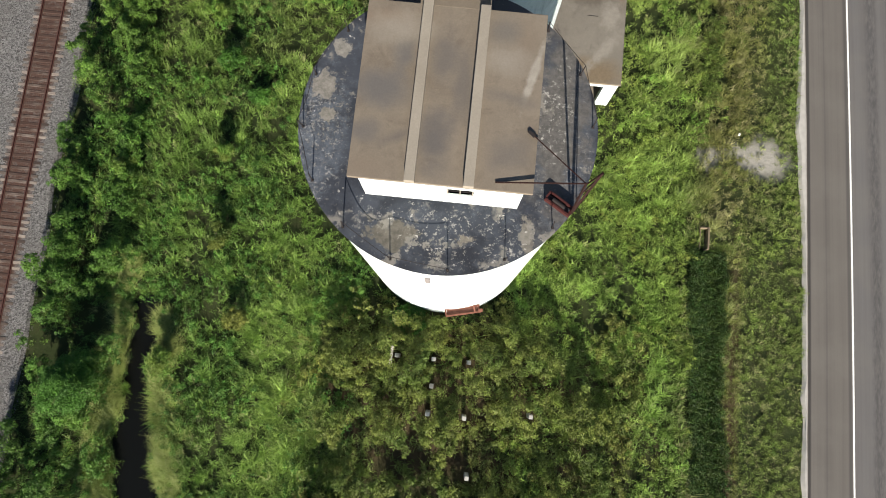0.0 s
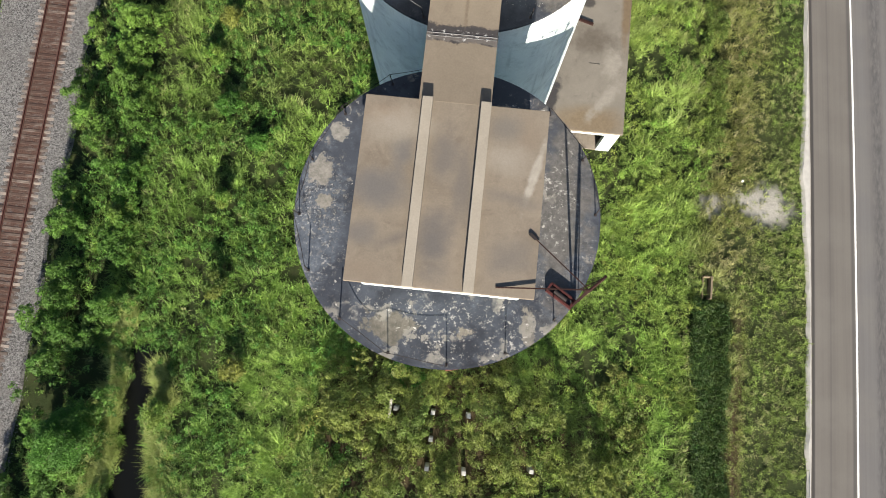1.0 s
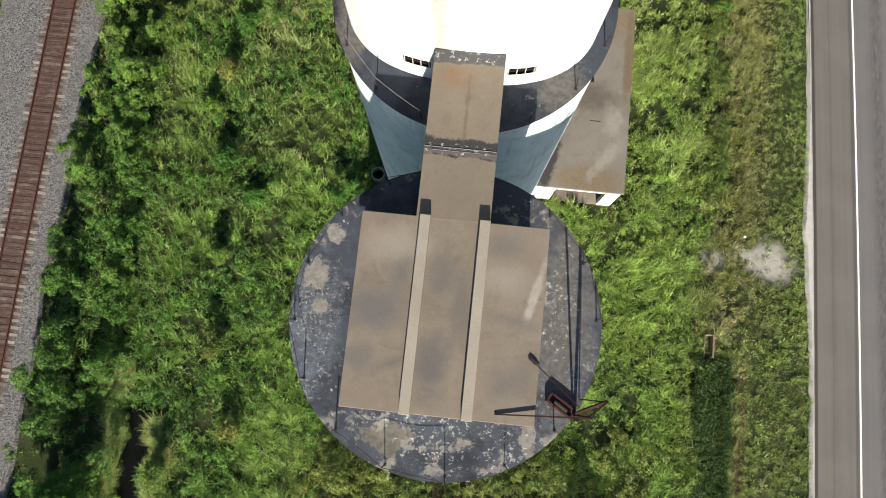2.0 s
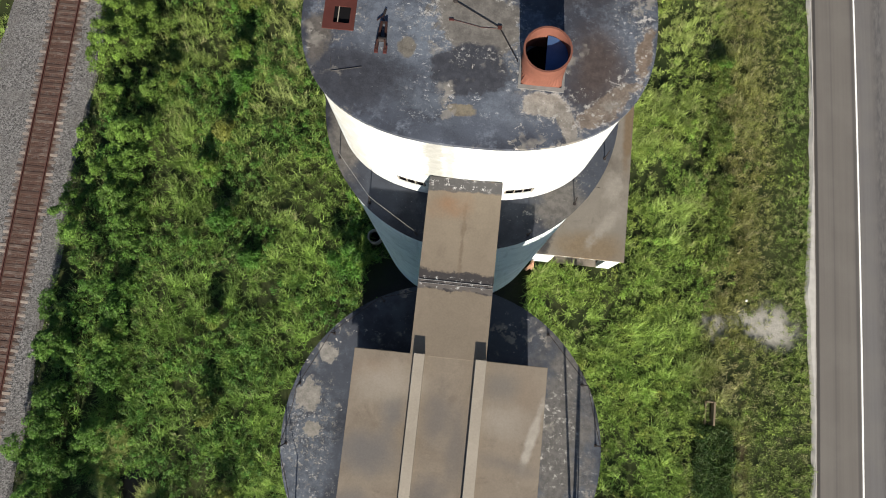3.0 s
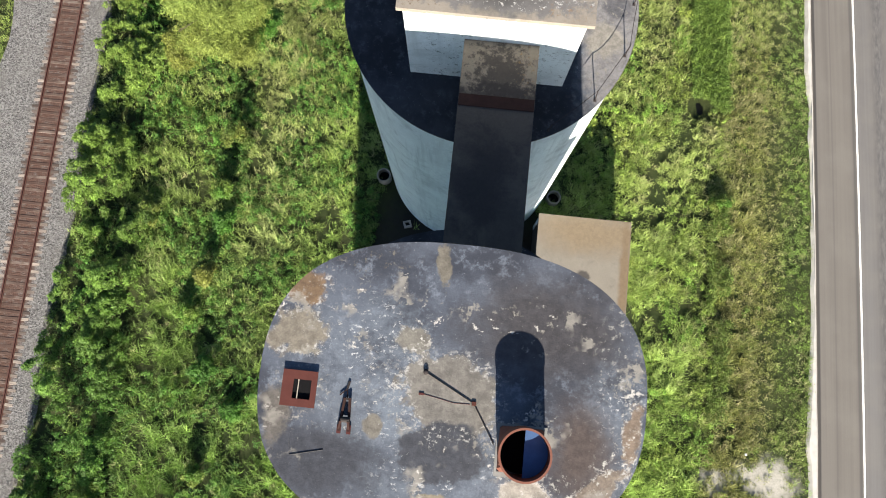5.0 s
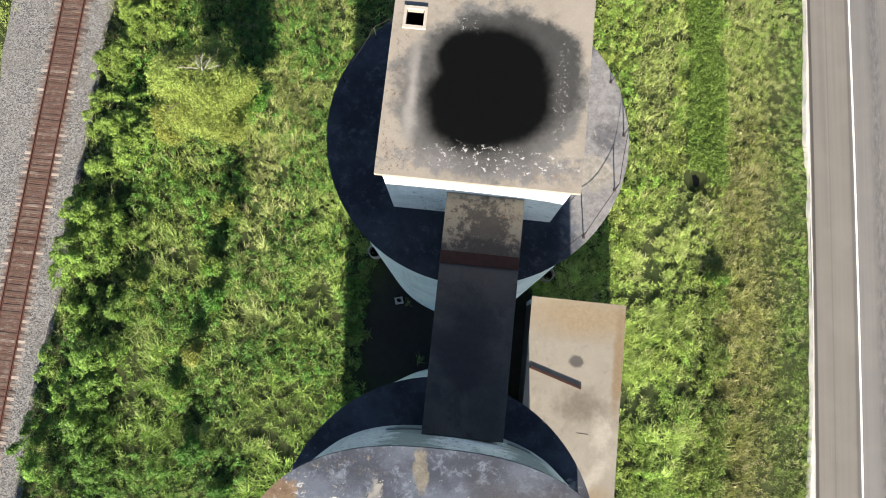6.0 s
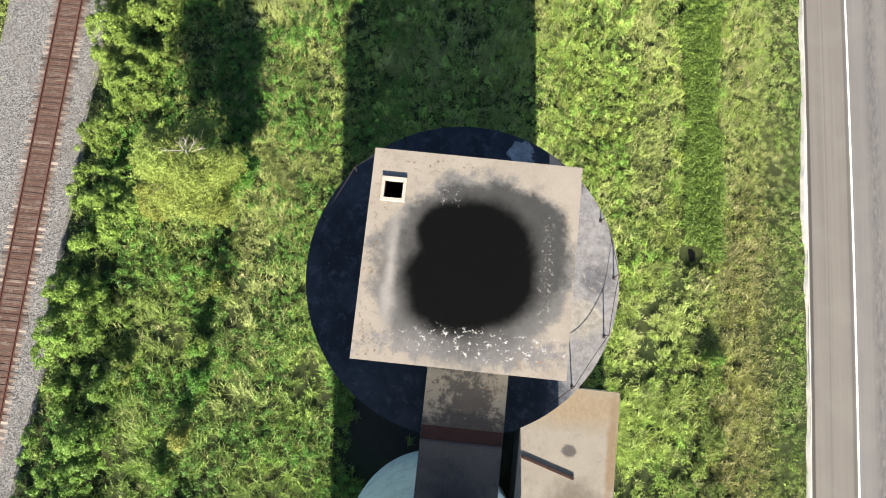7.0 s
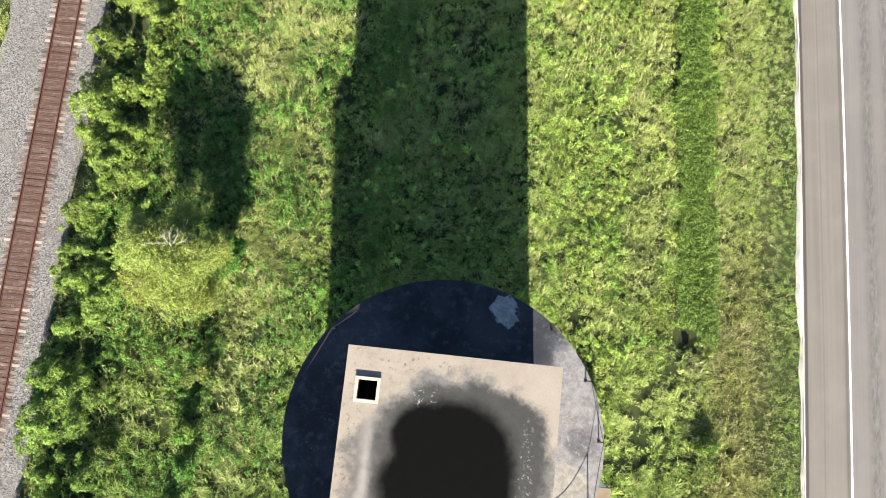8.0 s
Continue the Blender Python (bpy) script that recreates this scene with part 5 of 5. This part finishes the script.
def grass_tint(x, y):
    n1, n2, n3 = lumps(x, y, 5.0, 11), lumps(x, y, 1.8, 12), lumps(x, y, 0.7, 13)
    north = np.clip((y - 14) / 40, 0, 1)
    verge = np.clip((x - 15.0) / 2.5, 0, 1)
    east = np.clip((x - 4.0) / 3.0, 0, 1) * np.clip((y - 2) / 8, 0.25, 1)
    beside = np.exp(-((x + 8.5) / 3.2) ** 2)
    south_lime = np.exp(-((x + 9.5) / 2.6) ** 2) * (y < 8)
    south_mix = np.clip(1.5 - 1.2 * np.hypot((x - 2) / 10, (y + 2) / 7), 0, 1)
    mown = np.exp(-((x - 19.3 + 0.8 * (n2 - 0.5)) / 1.9) ** 4) * np.clip((y - 12) / 5, 0, 1) * np.clip((51 + 5 * (n1 - 0.5) - y) / 5, 0, 1)
    kerbside = np.clip((x - 20.9) / 0.6, 0, 1) * np.clip((y - 20) / 4, 0, 1)
    past = verge * np.clip((y - 48) / 5, 0, 1)
    tuft = np.exp(-((x - 16.15) / 0.5) ** 2 - ((y - 40.0) / 0.6) ** 2)
    rut = np.exp(-((x - 18.3) / 1.7) ** 2) * (y > 12) * np.clip(1.3 - north, 0, 1)
    return blend([("fresh", (1.2 + 0.8 * n1 + 1.0 * beside) * (1 - 0.55 * north) + 1.3 * verge * np.clip(2.0 * north - 0.9, 0, 1) + 1.8 * kerbside + 1.6 * past * np.clip((x - 18.5) / 2, 0, 1)),
                  ("lime", (0.3 + 1.6 * np.clip(n1 - 0.35, 0, 1) + 1.05 * north + 0.5 * n3 + 1.8 * east * (1 - 0.6 * verge) * (1 - 0.45 * north)) * (1 - 0.6 * verge * np.clip(1.6 - 1.3 * north, 0, 1)) * (1 - 0.75 * mown) * (1 - 0.55 * kerbside) + 0.7 * beside + 1.3 * south_lime),
                  ("deep", 0.3 + 0.5 * kerbside + 0.9 * mown * n3 + 1.6 * np.clip(n2 - 0.45, 0, 1) + 0.5 * (x < -12) * (1 - north)),
                  ("straw", 1.3 * np.clip(n2 - 0.6, 0, 1) * (0.2 + north) + 0.6 * north * n3 + 0.7 * east * north * (1 - verge) * (0.4 + n3) + 0.35 * verge * n2 + 0.5 * south_mix * n3
                   + 2.0 * north * np.exp(-((x + 13.0) / 2.4) ** 2) * (0.4 + n2)
                   + 4.0 * tuft + 0.5 * mown * n3 + 2.2 * np.exp(-((x - 18.3) / 1.2) ** 2 - ((y - 13.2) / 1.3) ** 2)),
                  ("brown", 0.03 + 1.5 * mown * (0.25 + n2) + 1.0 * verge * n1 * np.clip(1.5 - 1.5 * north, 0.15, 1) + 1.8 * south_mix * n2 + 2.0 * rut * n2 + 2.5 * np.exp(-((x - 19.5) / 0.4) ** 2) * (y < 11)),
                  ("olive", 0.12 + 1.1 * mown + 0.5 * past + 1.0 * north * (1 - 0.5 * verge) + 0.8 * verge * np.clip(1.5 - 1.5 * north, 0.15, 1) + 0.9 * south_mix + 0.8 * rut)])


def grass_height(x, y):
    h = 0.24 + 0.33 * lumps(x, y, 3.5, 21) + (1.5 - 0.6 * np.clip((y - 30) / 12, 0, 1)) * (lumps(x, y, 0.75, 71) * 0.6 + lumps(x, y, 2.2, 72) * 0.4) ** 2
    h *= np.where(x > 19.3, 0.5, 1.0) * np.where(x < -32, 0.5, 1.0)
    return h


BANDS = ((lambda y: 18.0 - 0.05 * y, -14, 10.6, 1.25), (lambda y: 15.9 - 0.06 * (y - 45), 41.3, 68, 1.25), (lambda y: 17.2 - 0.03 * (y - 24), 19.5, 35.5, 0.85))


def creeper(x, y):
    """True inside the bands that creeper has taken over."""
    out = np.zeros(len(x), bool)
    for mid, y0, y1, half in BANDS:
        out |= (np.abs(x - mid(y)) < half * (0.4 + 0.7 * lumps(x, y, 1.4, 81) + 0.3 * lumps(x, y, 0.5, 82))) & (y > y0) & (y < y1)
    return out


def lawn(n, x0, x1, count=21, tall=0.7, y0=-11.0, y1=68.0, **kw):
    x, y = scatter(n, x0, x1, y0, y1, keep=lambda a, b: np.clip((lumps(a, b, 0.75, 71) * 0.6 + lumps(a, b, 2.2, 72) * 0.4 - 0.33 - 0.05 * ((b < 6) & (a > -6.5) & (a < 13)) + 0.15 * (a > 18.5) + 0.1 * np.clip((b - 30) / 12, 0, 1) + 0.25 * np.exp(-((a + 9.5) / 2.6) ** 2) * (b < 9)) * 9, 0.2, 1))
    x, y = x[x < kerb_side(y)], y[x < kerb_side(y)]
    x, y, own_clump = gathered(x, y, 0.45, 0.3, 301)
    off = creeper(x, y) & (rng.random(len(x)) < np.where(y < 15, 0.97, np.where(y < 38, 0.3, 0.86)))
    x, y, own_clump = x[~off], y[~off], own_clump[~off]
    own = rng.random(len(x))
    t = grass_tint(x, y) * (1 + 0.15 * ((x > 5) & (x < 15) & (y > 2)) * np.clip((46 - y) / 10, 0, 1))[:, None] * np.exp(rng.normal(0, 0.16, len(x)) + (0.6 - 0.25 * np.clip((y - 30) / 12, 0, 1)) * (own_clump - 0.5))[:, None]
    dry = (own < 0.025 + 0.12 * np.clip((y - 10) / 50, 0, 1) + 0.15 * (x > 16.0))[:, None]
    t = np.where(dry, 0.45 * t + 0.55 * G["straw"][None] * rng.uniform(0.6, 1.0, (len(x), 1)), t)
    return blade_arrays(x, y, heights(x, y), grass_height(x, y) * tall * rng.uniform(0.7, 1.3, len(x)) * (0.7 + 0.6 * own_clump), t, count, **kw)


stuff("tall_grass", [lawn(17500, -21.8, -4.5), lawn(1300, -25.2, -21.8), lawn(1000, -26.3, -25.0, tall=0.45), lawn(1900, -12.3, -6.6, tall=0.7, y1=9.0), lawn(8000, -6.5, 6.5), lawn(3800, -6.5, 6.5, y0=41.0, tall=0.9), lawn(17000, 4.5, 17.2),
                     lawn(7000, 16.8, 20.0, tall=0.65, wind=0.1), lawn(8500, 19.0, 24.3, tall=0.6, wind=0.1), lawn(4500, -36.5, -32.9)],
      GRASS, "tall uneven green and straw-coloured grass", "grass")


def weeds(n, x0, x1, seed, keep_over, palette, size=(0.07, 0.17), high=(0.35, 1.0), count=15, y0=-11.0, y1=68.0):
    x, y = scatter(n, x0, x1, y0, y1, keep=lambda a, b: np.clip((lumps(a, b, 2.6, seed) - keep_over) * 5, 0, 1) * (1 - 0.85 * np.exp(-((a + 9.5) / 2.4) ** 2) * (b < 9)), gap=0.1)
    ok = x < kerb_side(y) - 0.1
    x, y = x[ok], y[ok]
    x, y, own = gathered(x, y, 0.55, 0.3, seed + 200)
    z = heights(x, y)
    top = z + rng.uniform(*high, len(x)) * (0.6 + 0.8 * own) * (0.5 + lumps(x, y, 1.3, seed + 1))
    m = lumps(x, y, 1.2, seed + 2)
    t = blend([(palette[0], 0.25 + m), (palette[1], 1.25 - m), (palette[2], 0.3 * rng.random(len(x)))]) * np.exp(rng.normal(0.0, 0.18, len(x)) + 0.6 * (own - 0.5))[:, None]
    return leaf_arrays(x, y, z + 0.1, top, rng.uniform(0.13, 0.32, len(x)), t, count, size)


stuff("weeds", [weeds(15000, -25, -4.5, 31, 0.3, ("herb", "deep", "lime"), size=(0.045, 0.095), count=29), weeds(7000, 4.8, 17, 34, 0.35, ("fresh", "olive", "lime"), size=(0.04, 0.085), count=29),
                weeds(5200, -9, 14, 37, 0.38, ("olive", "deep", "brown"), size=(0.05, 0.11), y1=6.0, high=(0.5, 1.5), count=27), weeds(3300, -9, 11, 40, 0.3, ("fresh", "lime", "olive"), y0=38, size=(0.045, 0.09), count=27),
                weeds(800, 17, 23.5, 43, 0.45, ("olive", "fresh", "lime"), high=(0.2, 0.5), size=(0.04, 0.08), count=20)],
      LEAF, "mixed broad-leaved weeds growing through the grass", "weeds")


def thicket_arrays(n, x0, x1, y0, y1, gaps=0.49, palette=("fresh", "deep", "lime"), wide=1.5, tall=5.0):
    """A dense hedge-like belt along the ballast with deep gaps between its mounds."""
    x, y = scatter(n, x0, x1, y0, y1)
    mound = lumps(x, y, wide, 51) * 0.65 + lumps(x, y, 0.65, 52) * 0.35
    edge = np.clip((x1 + 0.2 - x) / 2.2, 0, 1) * np.clip((x - x0 + 0.1) / 0.4, 0.25, 1)
    ok = (mound > gaps - 0.02 + 0.05 * (y < 20) + 0.03 * (y < 5)) & (rng.random(len(x)) < 0.25 + edge)
    x, y, own = gathered(x[ok], y[ok], 0.65, 0.3, 411)
    mound, edge = mound[ok], edge[ok]
    z = heights(x, y)
    top = z + 0.2 + 0.5 * own + tall * np.clip(mound - 0.36, 0, 1) * (0.5 + 0.5 * edge)
    m = lumps(x, y, 0.9, 53)
    north = np.clip((y - 15) / 45, 0, 1)
    t = blend([(palette[1], 1.7 - m - 0.6 * north), (palette[0], 0.35 + m), (palette[2], 0.7 * np.clip(m - 0.45, 0, 1) + 0.45 * north), ("olive", 0.15 + 1.2 * north)]) * (1.1 - 0.25 * north)[:, None] * np.exp(rng.normal(-0.16, 0.2, len(x)) + 0.16 * np.clip((y - 17) / 8, 0, 1) + 0.6 * (own - 0.5))[:, None]
    return leaf_arrays(x, y, top - 0.45, top, rng.uniform(0.14, 0.3, len(x)), t, 28, (0.045, 0.1))


stuff("thicket", [thicket_arrays(19000, -26.1, -20.6, -11, 68), thicket_arrays(1500, -22.0, -19.4, -11, 7), thicket_arrays(8500, -6.8, 12.5, -11, 4.3, 0.48, ("olive", "deep", "lime"), 1.7, 5.0)], LEAF, "dense dark-green shrub thicket along the railway ballast", "shrubs")


def ivy_arrays():
    out = []
    for n, (mid, y0, y1, half) in zip((3000, 4600, 700), BANDS):
        y = rng.uniform(max(y0, -11), y1, n)
        x = mid(y) + rng.uniform(-half, half, n)
        ok = ~blocked(x, y) & creeper(x, y)
        x, y = x[ok], y[ok]
        z = heights(x, y)
        if y0 > 15:
            keep = (lumps(x, y, 1.1, 83) > 0.5) | (y > 38)
            x, y, z = x[keep], y[keep], z[keep]
        t = (0.68 + 0.3 * (y > 15))[:, None] * blend([("deep", 1.0 + 0 * x), ("olive", 0.3 * rng.random(len(x)) + 0.45 * (y > 15)), ("fresh", 0.45 * (y > 15)), ("lime", 0.2 * (y > 38) * rng.random(len(x))), ("brown", 0.5 * ((y > 15) & (y < 38)) * rng.random(len(x)))]) * np.exp(rng.normal(0, 0.25, len(x)))[:, None]
        out.append(leaf_arrays(x, y, z + 0.35, z + 0.65 + 0.4 * rng.random(len(x)), np.full(len(x), 0.22), t, 19, (0.045, 0.09), 0.45))
    return out


stuff("ditch_creeper", ivy_arrays(), LEAF, "low dark-green creeper filling the roadside ditch", "creeper")


def reed_arrays():
    out = []
    for n, off, sx, y0, y1 in ((1500, -1.0, 0.55, -11, 6.5), (900, 1.0, 0.45, -11, 3.0), (600, 0.0, 1.3, 40, 66)):
        y = rng.uniform(y0, y1, n)
        x = ditch_mid(y) + np.sign(off) * (ditch_half(y) + 0.45 + np.abs(rng.normal(0, 1.5 * sx, n))) if off else -11.8 - 0.02 * y + rng.normal(0, sx, n)
        ok = ~blocked(x, y)
        x, y = x[ok], y[ok]
        t = blend([("lime", 0.8 + 0 * x), ("straw", 0.8 * rng.random(len(x))), ("olive", 0.7 + 0 * x), ("fresh", 0.5 + 0 * x)])
        out.append(blade_arrays(x, y, heights(x, y), rng.uniform(0.55, 1.0, len(x)), t, 28, (0.006, 0.013), 0.5))
    return out


stuff("reeds", reed_arrays(), GRASS, "pale bent reeds along a ditch", "reeds")


def crown_part(name, parent, at, radius, height, n, palette, size, seed, clumps=26, hang=0.0, loose=0.15, slim=0.42):
    """A crown of leaf sprays round many small clumps, with gaps."""
    r = np.random.default_rng(seed)
    a, q = r.uniform(0, 2 * np.pi, clumps), np.sqrt(r.random(clumps))
    cx, cy = at[0] + np.cos(a) * q * radius * r.uniform(0.7, 1.1, clumps), at[1] + np.sin(a) * q * radius * r.uniform(0.7, 1.1, clumps)
    cz = at[2] + height * (0.35 + 0.65 * np.sqrt(np.clip(1 - q * q, 0, 1))) * r.uniform(0.5, 1.1, clumps)
    k = n // clumps
    x, y = np.repeat(cx, k) + r.normal(0, radius * loose, k * clumps), np.repeat(cy, k) + r.normal(0, radius * loose, k * clumps)
    z = np.repeat(cz, k) + r.normal(0, height * 0.07, k * clumps) - hang * r.random(k * clumps)
    m = np.repeat(r.random(clumps), k)
    t = blend([(palette[0], 0.3 + m), (palette[1], 1.2 - m), ("deep", 0.55 + 0 * m)]) * np.exp(r.normal(0, 0.2, len(x)))[:, None]
    v, f, t = leaf_arrays(x, y, z - 0.18, z, np.full(len(x), 0.2), t, 10, size, slim=slim)
    ob = new(name, leaf_mesh(name, v - np.array(ORIGIN[parent.name])[None], f, t, LEAF))
    ob.parent = parent
    ORIGIN[ob.name] = ORIGIN[parent.name]
    return ob


def tree(x, y, height, radius, palette, label, seed, n, bare=False):
    z = ground_height(x, y)
    ob = thing("tree", (x, y, z), label, "tree")
    r = random.Random(seed)
    bm = B()
    fork = Vector((x + 0.1, y + 0.05, z + height * 0.45))
    rod(bm, (x, y, z - 0.1), fork, 0.13, 0.09, 10)
    part("trunk", bm, BARK, ob)
    for k in range(9):
        a = 2 * math.pi * k / 9 + r.uniform(-0.3, 0.3)
        mid = fork + Vector((math.cos(a), math.sin(a), 0)) * radius * 0.4 + Vector((0, 0, height * r.uniform(0.12, 0.3)))
        tip = mid + Vector((math.cos(a + 0.2), math.sin(a + 0.2), 0)) * radius * 0.45 + Vector((0, 0, height * r.uniform(-0.02, 0.15)))
        bm = B()
        rod(bm, fork, mid, 0.06, 0.04, 6), rod(bm, mid, tip, 0.04, 0.012, 6)
        part("limb", bm, BARK, ob)
    if bare:
        for k in range(5):
            a = 0.2 + 0.75 * k + r.uniform(-0.3, 0.3)
            reach = r.uniform(0.5, 1.1)
            p = Vector((x + 0.75 + 0.3 * math.cos(a), y + 0.7, z + height * 0.9))
            q = p + Vector((math.cos(a) * reach, math.sin(a) * reach * 0.8, r.uniform(0.1, 0.3)))
            bm = B()
            rod(bm, p, q, 0.022, 0.012, 6)
            for u, turn in ((0.35, -0.8), (0.55, 0.7), (0.75, -0.5), (1.0, 0.5), (1.0, -0.4)):
                w, reach_2 = p.lerp(q, u), r.uniform(0.25, 0.5)
                rod(bm, w, w + Vector((math.cos(a + turn) * reach_2, math.sin(a + turn) * reach_2, r.uniform(0.0, 0.2))), 0.01, 0.004, 5)
            part("limb", bm, BLEACHED, ob, "bare bleached limb")
        rod_bm = rod(B(), fork, (x + 0.75, y + 0.7, z + height * 0.93), 0.07, 0.04, 6)
        part("limb", rod_bm, BLEACHED, ob, "bare bleached limb")
    crown_part("crown", ob, (x, y, z + height * 0.3), radius, height * 0.62, n, palette, (0.05, 0.12) if bare else (0.03, 0.075), seed, 30, slim=0.22 if bare else 0.42)
    return ob


tree(-17.2, 42.9, 7.1, 3.0, ("lime", "olive"), "yellow-green bushy tree with bare bleached top branches", 5, 12500, True)
tree(-21.9, -2.4, 3.9, 1.75, ("fresh", "deep"), "broad green shrub tree beside the railway", 8, 4200)


def sapling(x, y, height, radius, palette, seed, n=420):
    z = ground_height(x, y)
    ob = thing("sapling", (x, y, z), "young leafy sapling rising out of tall grass", "sapling", "saplings in the grass")
    part("trunk", rod(B(), (x, y, z - 0.1), (x, y, z + height * 0.8), 0.035, 0.015, 6), BARK, ob)
    crown_part("crown", ob, (x, y, z + height * 0.25), radius, height * 0.75, n, palette, (0.045, 0.1), seed, 12)
    return ob


for i, (x, y, h, r) in enumerate(((-14.6, 8.3, 2.0, 0.8), (-15.2, 14.2, 1.3, 0.6), (-15.6, 20.6, 1.6, 0.7), (-16.1, 26.5, 2.1, 0.75), (-15.6, 30.3, 1.7, 0.7),
                                  (-15.9, 32.3, 1.8, 0.7), (-15.6, 35.9, 2.0, 0.9), (-17.2, 24.0, 1.4, 0.6), (-13.4, 18.2, 1.2, 0.6), (-12.6, 3.0, 1.5, 0.7),
                                  (-6.9, 18.6, 1.9, 1.1), (-16.9, -0.2, 1.9, 0.8), (-20.8, 30.5, 1.6, 0.8), (16.8, 34.9, 1.2, 0.5), (-14.9, 43.7, 3.0, 1.5), (-19.6, 41.4, 3.0, 1.4), (-1.5, 3.75, 1.5, 1.3), (-21.5, 12.0, 1.8, 0.8))):
    sapling(x, y, h, r, ("fresh" if i % 3 else "olive", "olive" if i % 2 else "deep"), 100 + i, int(700 * r * r) if r > 1.2 else 420)

# ---- loose stones on the ballast ----
def stones(n):
    x = np.where(rng.random(n) < 0.55, rng.uniform(-27.6, -25.9, n), rng.uniform(-32.6, -30.3, n))
    y = rng.uniform(-11, 68, n)
    s = rng.uniform(0.025, 0.05, n)
    d = np.array([(1, 0, 0), (-1, 0, 0), (0, 1, 0), (0, -1, 0), (0, 0, 1), (0, 0, -0.6)], float)
    v = d[None] * s[:, None, None] * rng.uniform(0.6, 1.2, (n, 6, 1)) + np.stack([x, y, np.full(n, 0.31)], 1)[:, None]
    k = np.arange(n)[:, None] * 6
    f = np.concatenate([k + np.array([t]) for t in ((0, 2, 4), (2, 1, 4), (1, 3, 4), (3, 0, 4), (2, 0, 5), (1, 2, 5), (3, 1, 5), (0, 3, 5))])
    g = rng.uniform(0.09, 0.32, n)
    return v.reshape(-1, 3), f, np.repeat(np.c_[g, g * 0.97, g * 0.93], 6, 0)


def stone_material():
    m = Mat("loose_stone", 0.9)
    a = m.t.nodes.new("ShaderNodeAttribute")
    a.attribute_name = "tint"
    return m.color(m.mix(m.noise(40, 3), a.outputs["Color"], (0.1, 0.095, 0.09)))


stuff("loose_stones", [stones(6500)], stone_material(), "loose grey crushed stones on the ballast", "stones")

# ---- ties under the rails ----
bm = B()
bmesh.ops.create_cube(bm, size=1.0, matrix=Matrix.Diagonal((2.62, 0.2, 0.2, 1)))
bmesh.ops.bevel(bm, geom=list(bm.edges), offset=0.012, segments=1, affect="EDGES")
tie_mesh = bpy.data.meshes.new("tie")
bm.to_mesh(tie_mesh)
bm.free()
tie_mesh.materials.append(TIE)
pick = random.Random(4)
for i in range(180):
    tie = new("tie", tie_mesh)
    tie.parent = track
    tie.matrix_basis = pose(pick.uniform(-0.06, 0.06), -13 + i * 0.455 + pick.uniform(-0.03, 0.03), -0.083 + pick.uniform(-0.012, 0.008), 0, 0, pick.uniform(-1.2, 1.2))
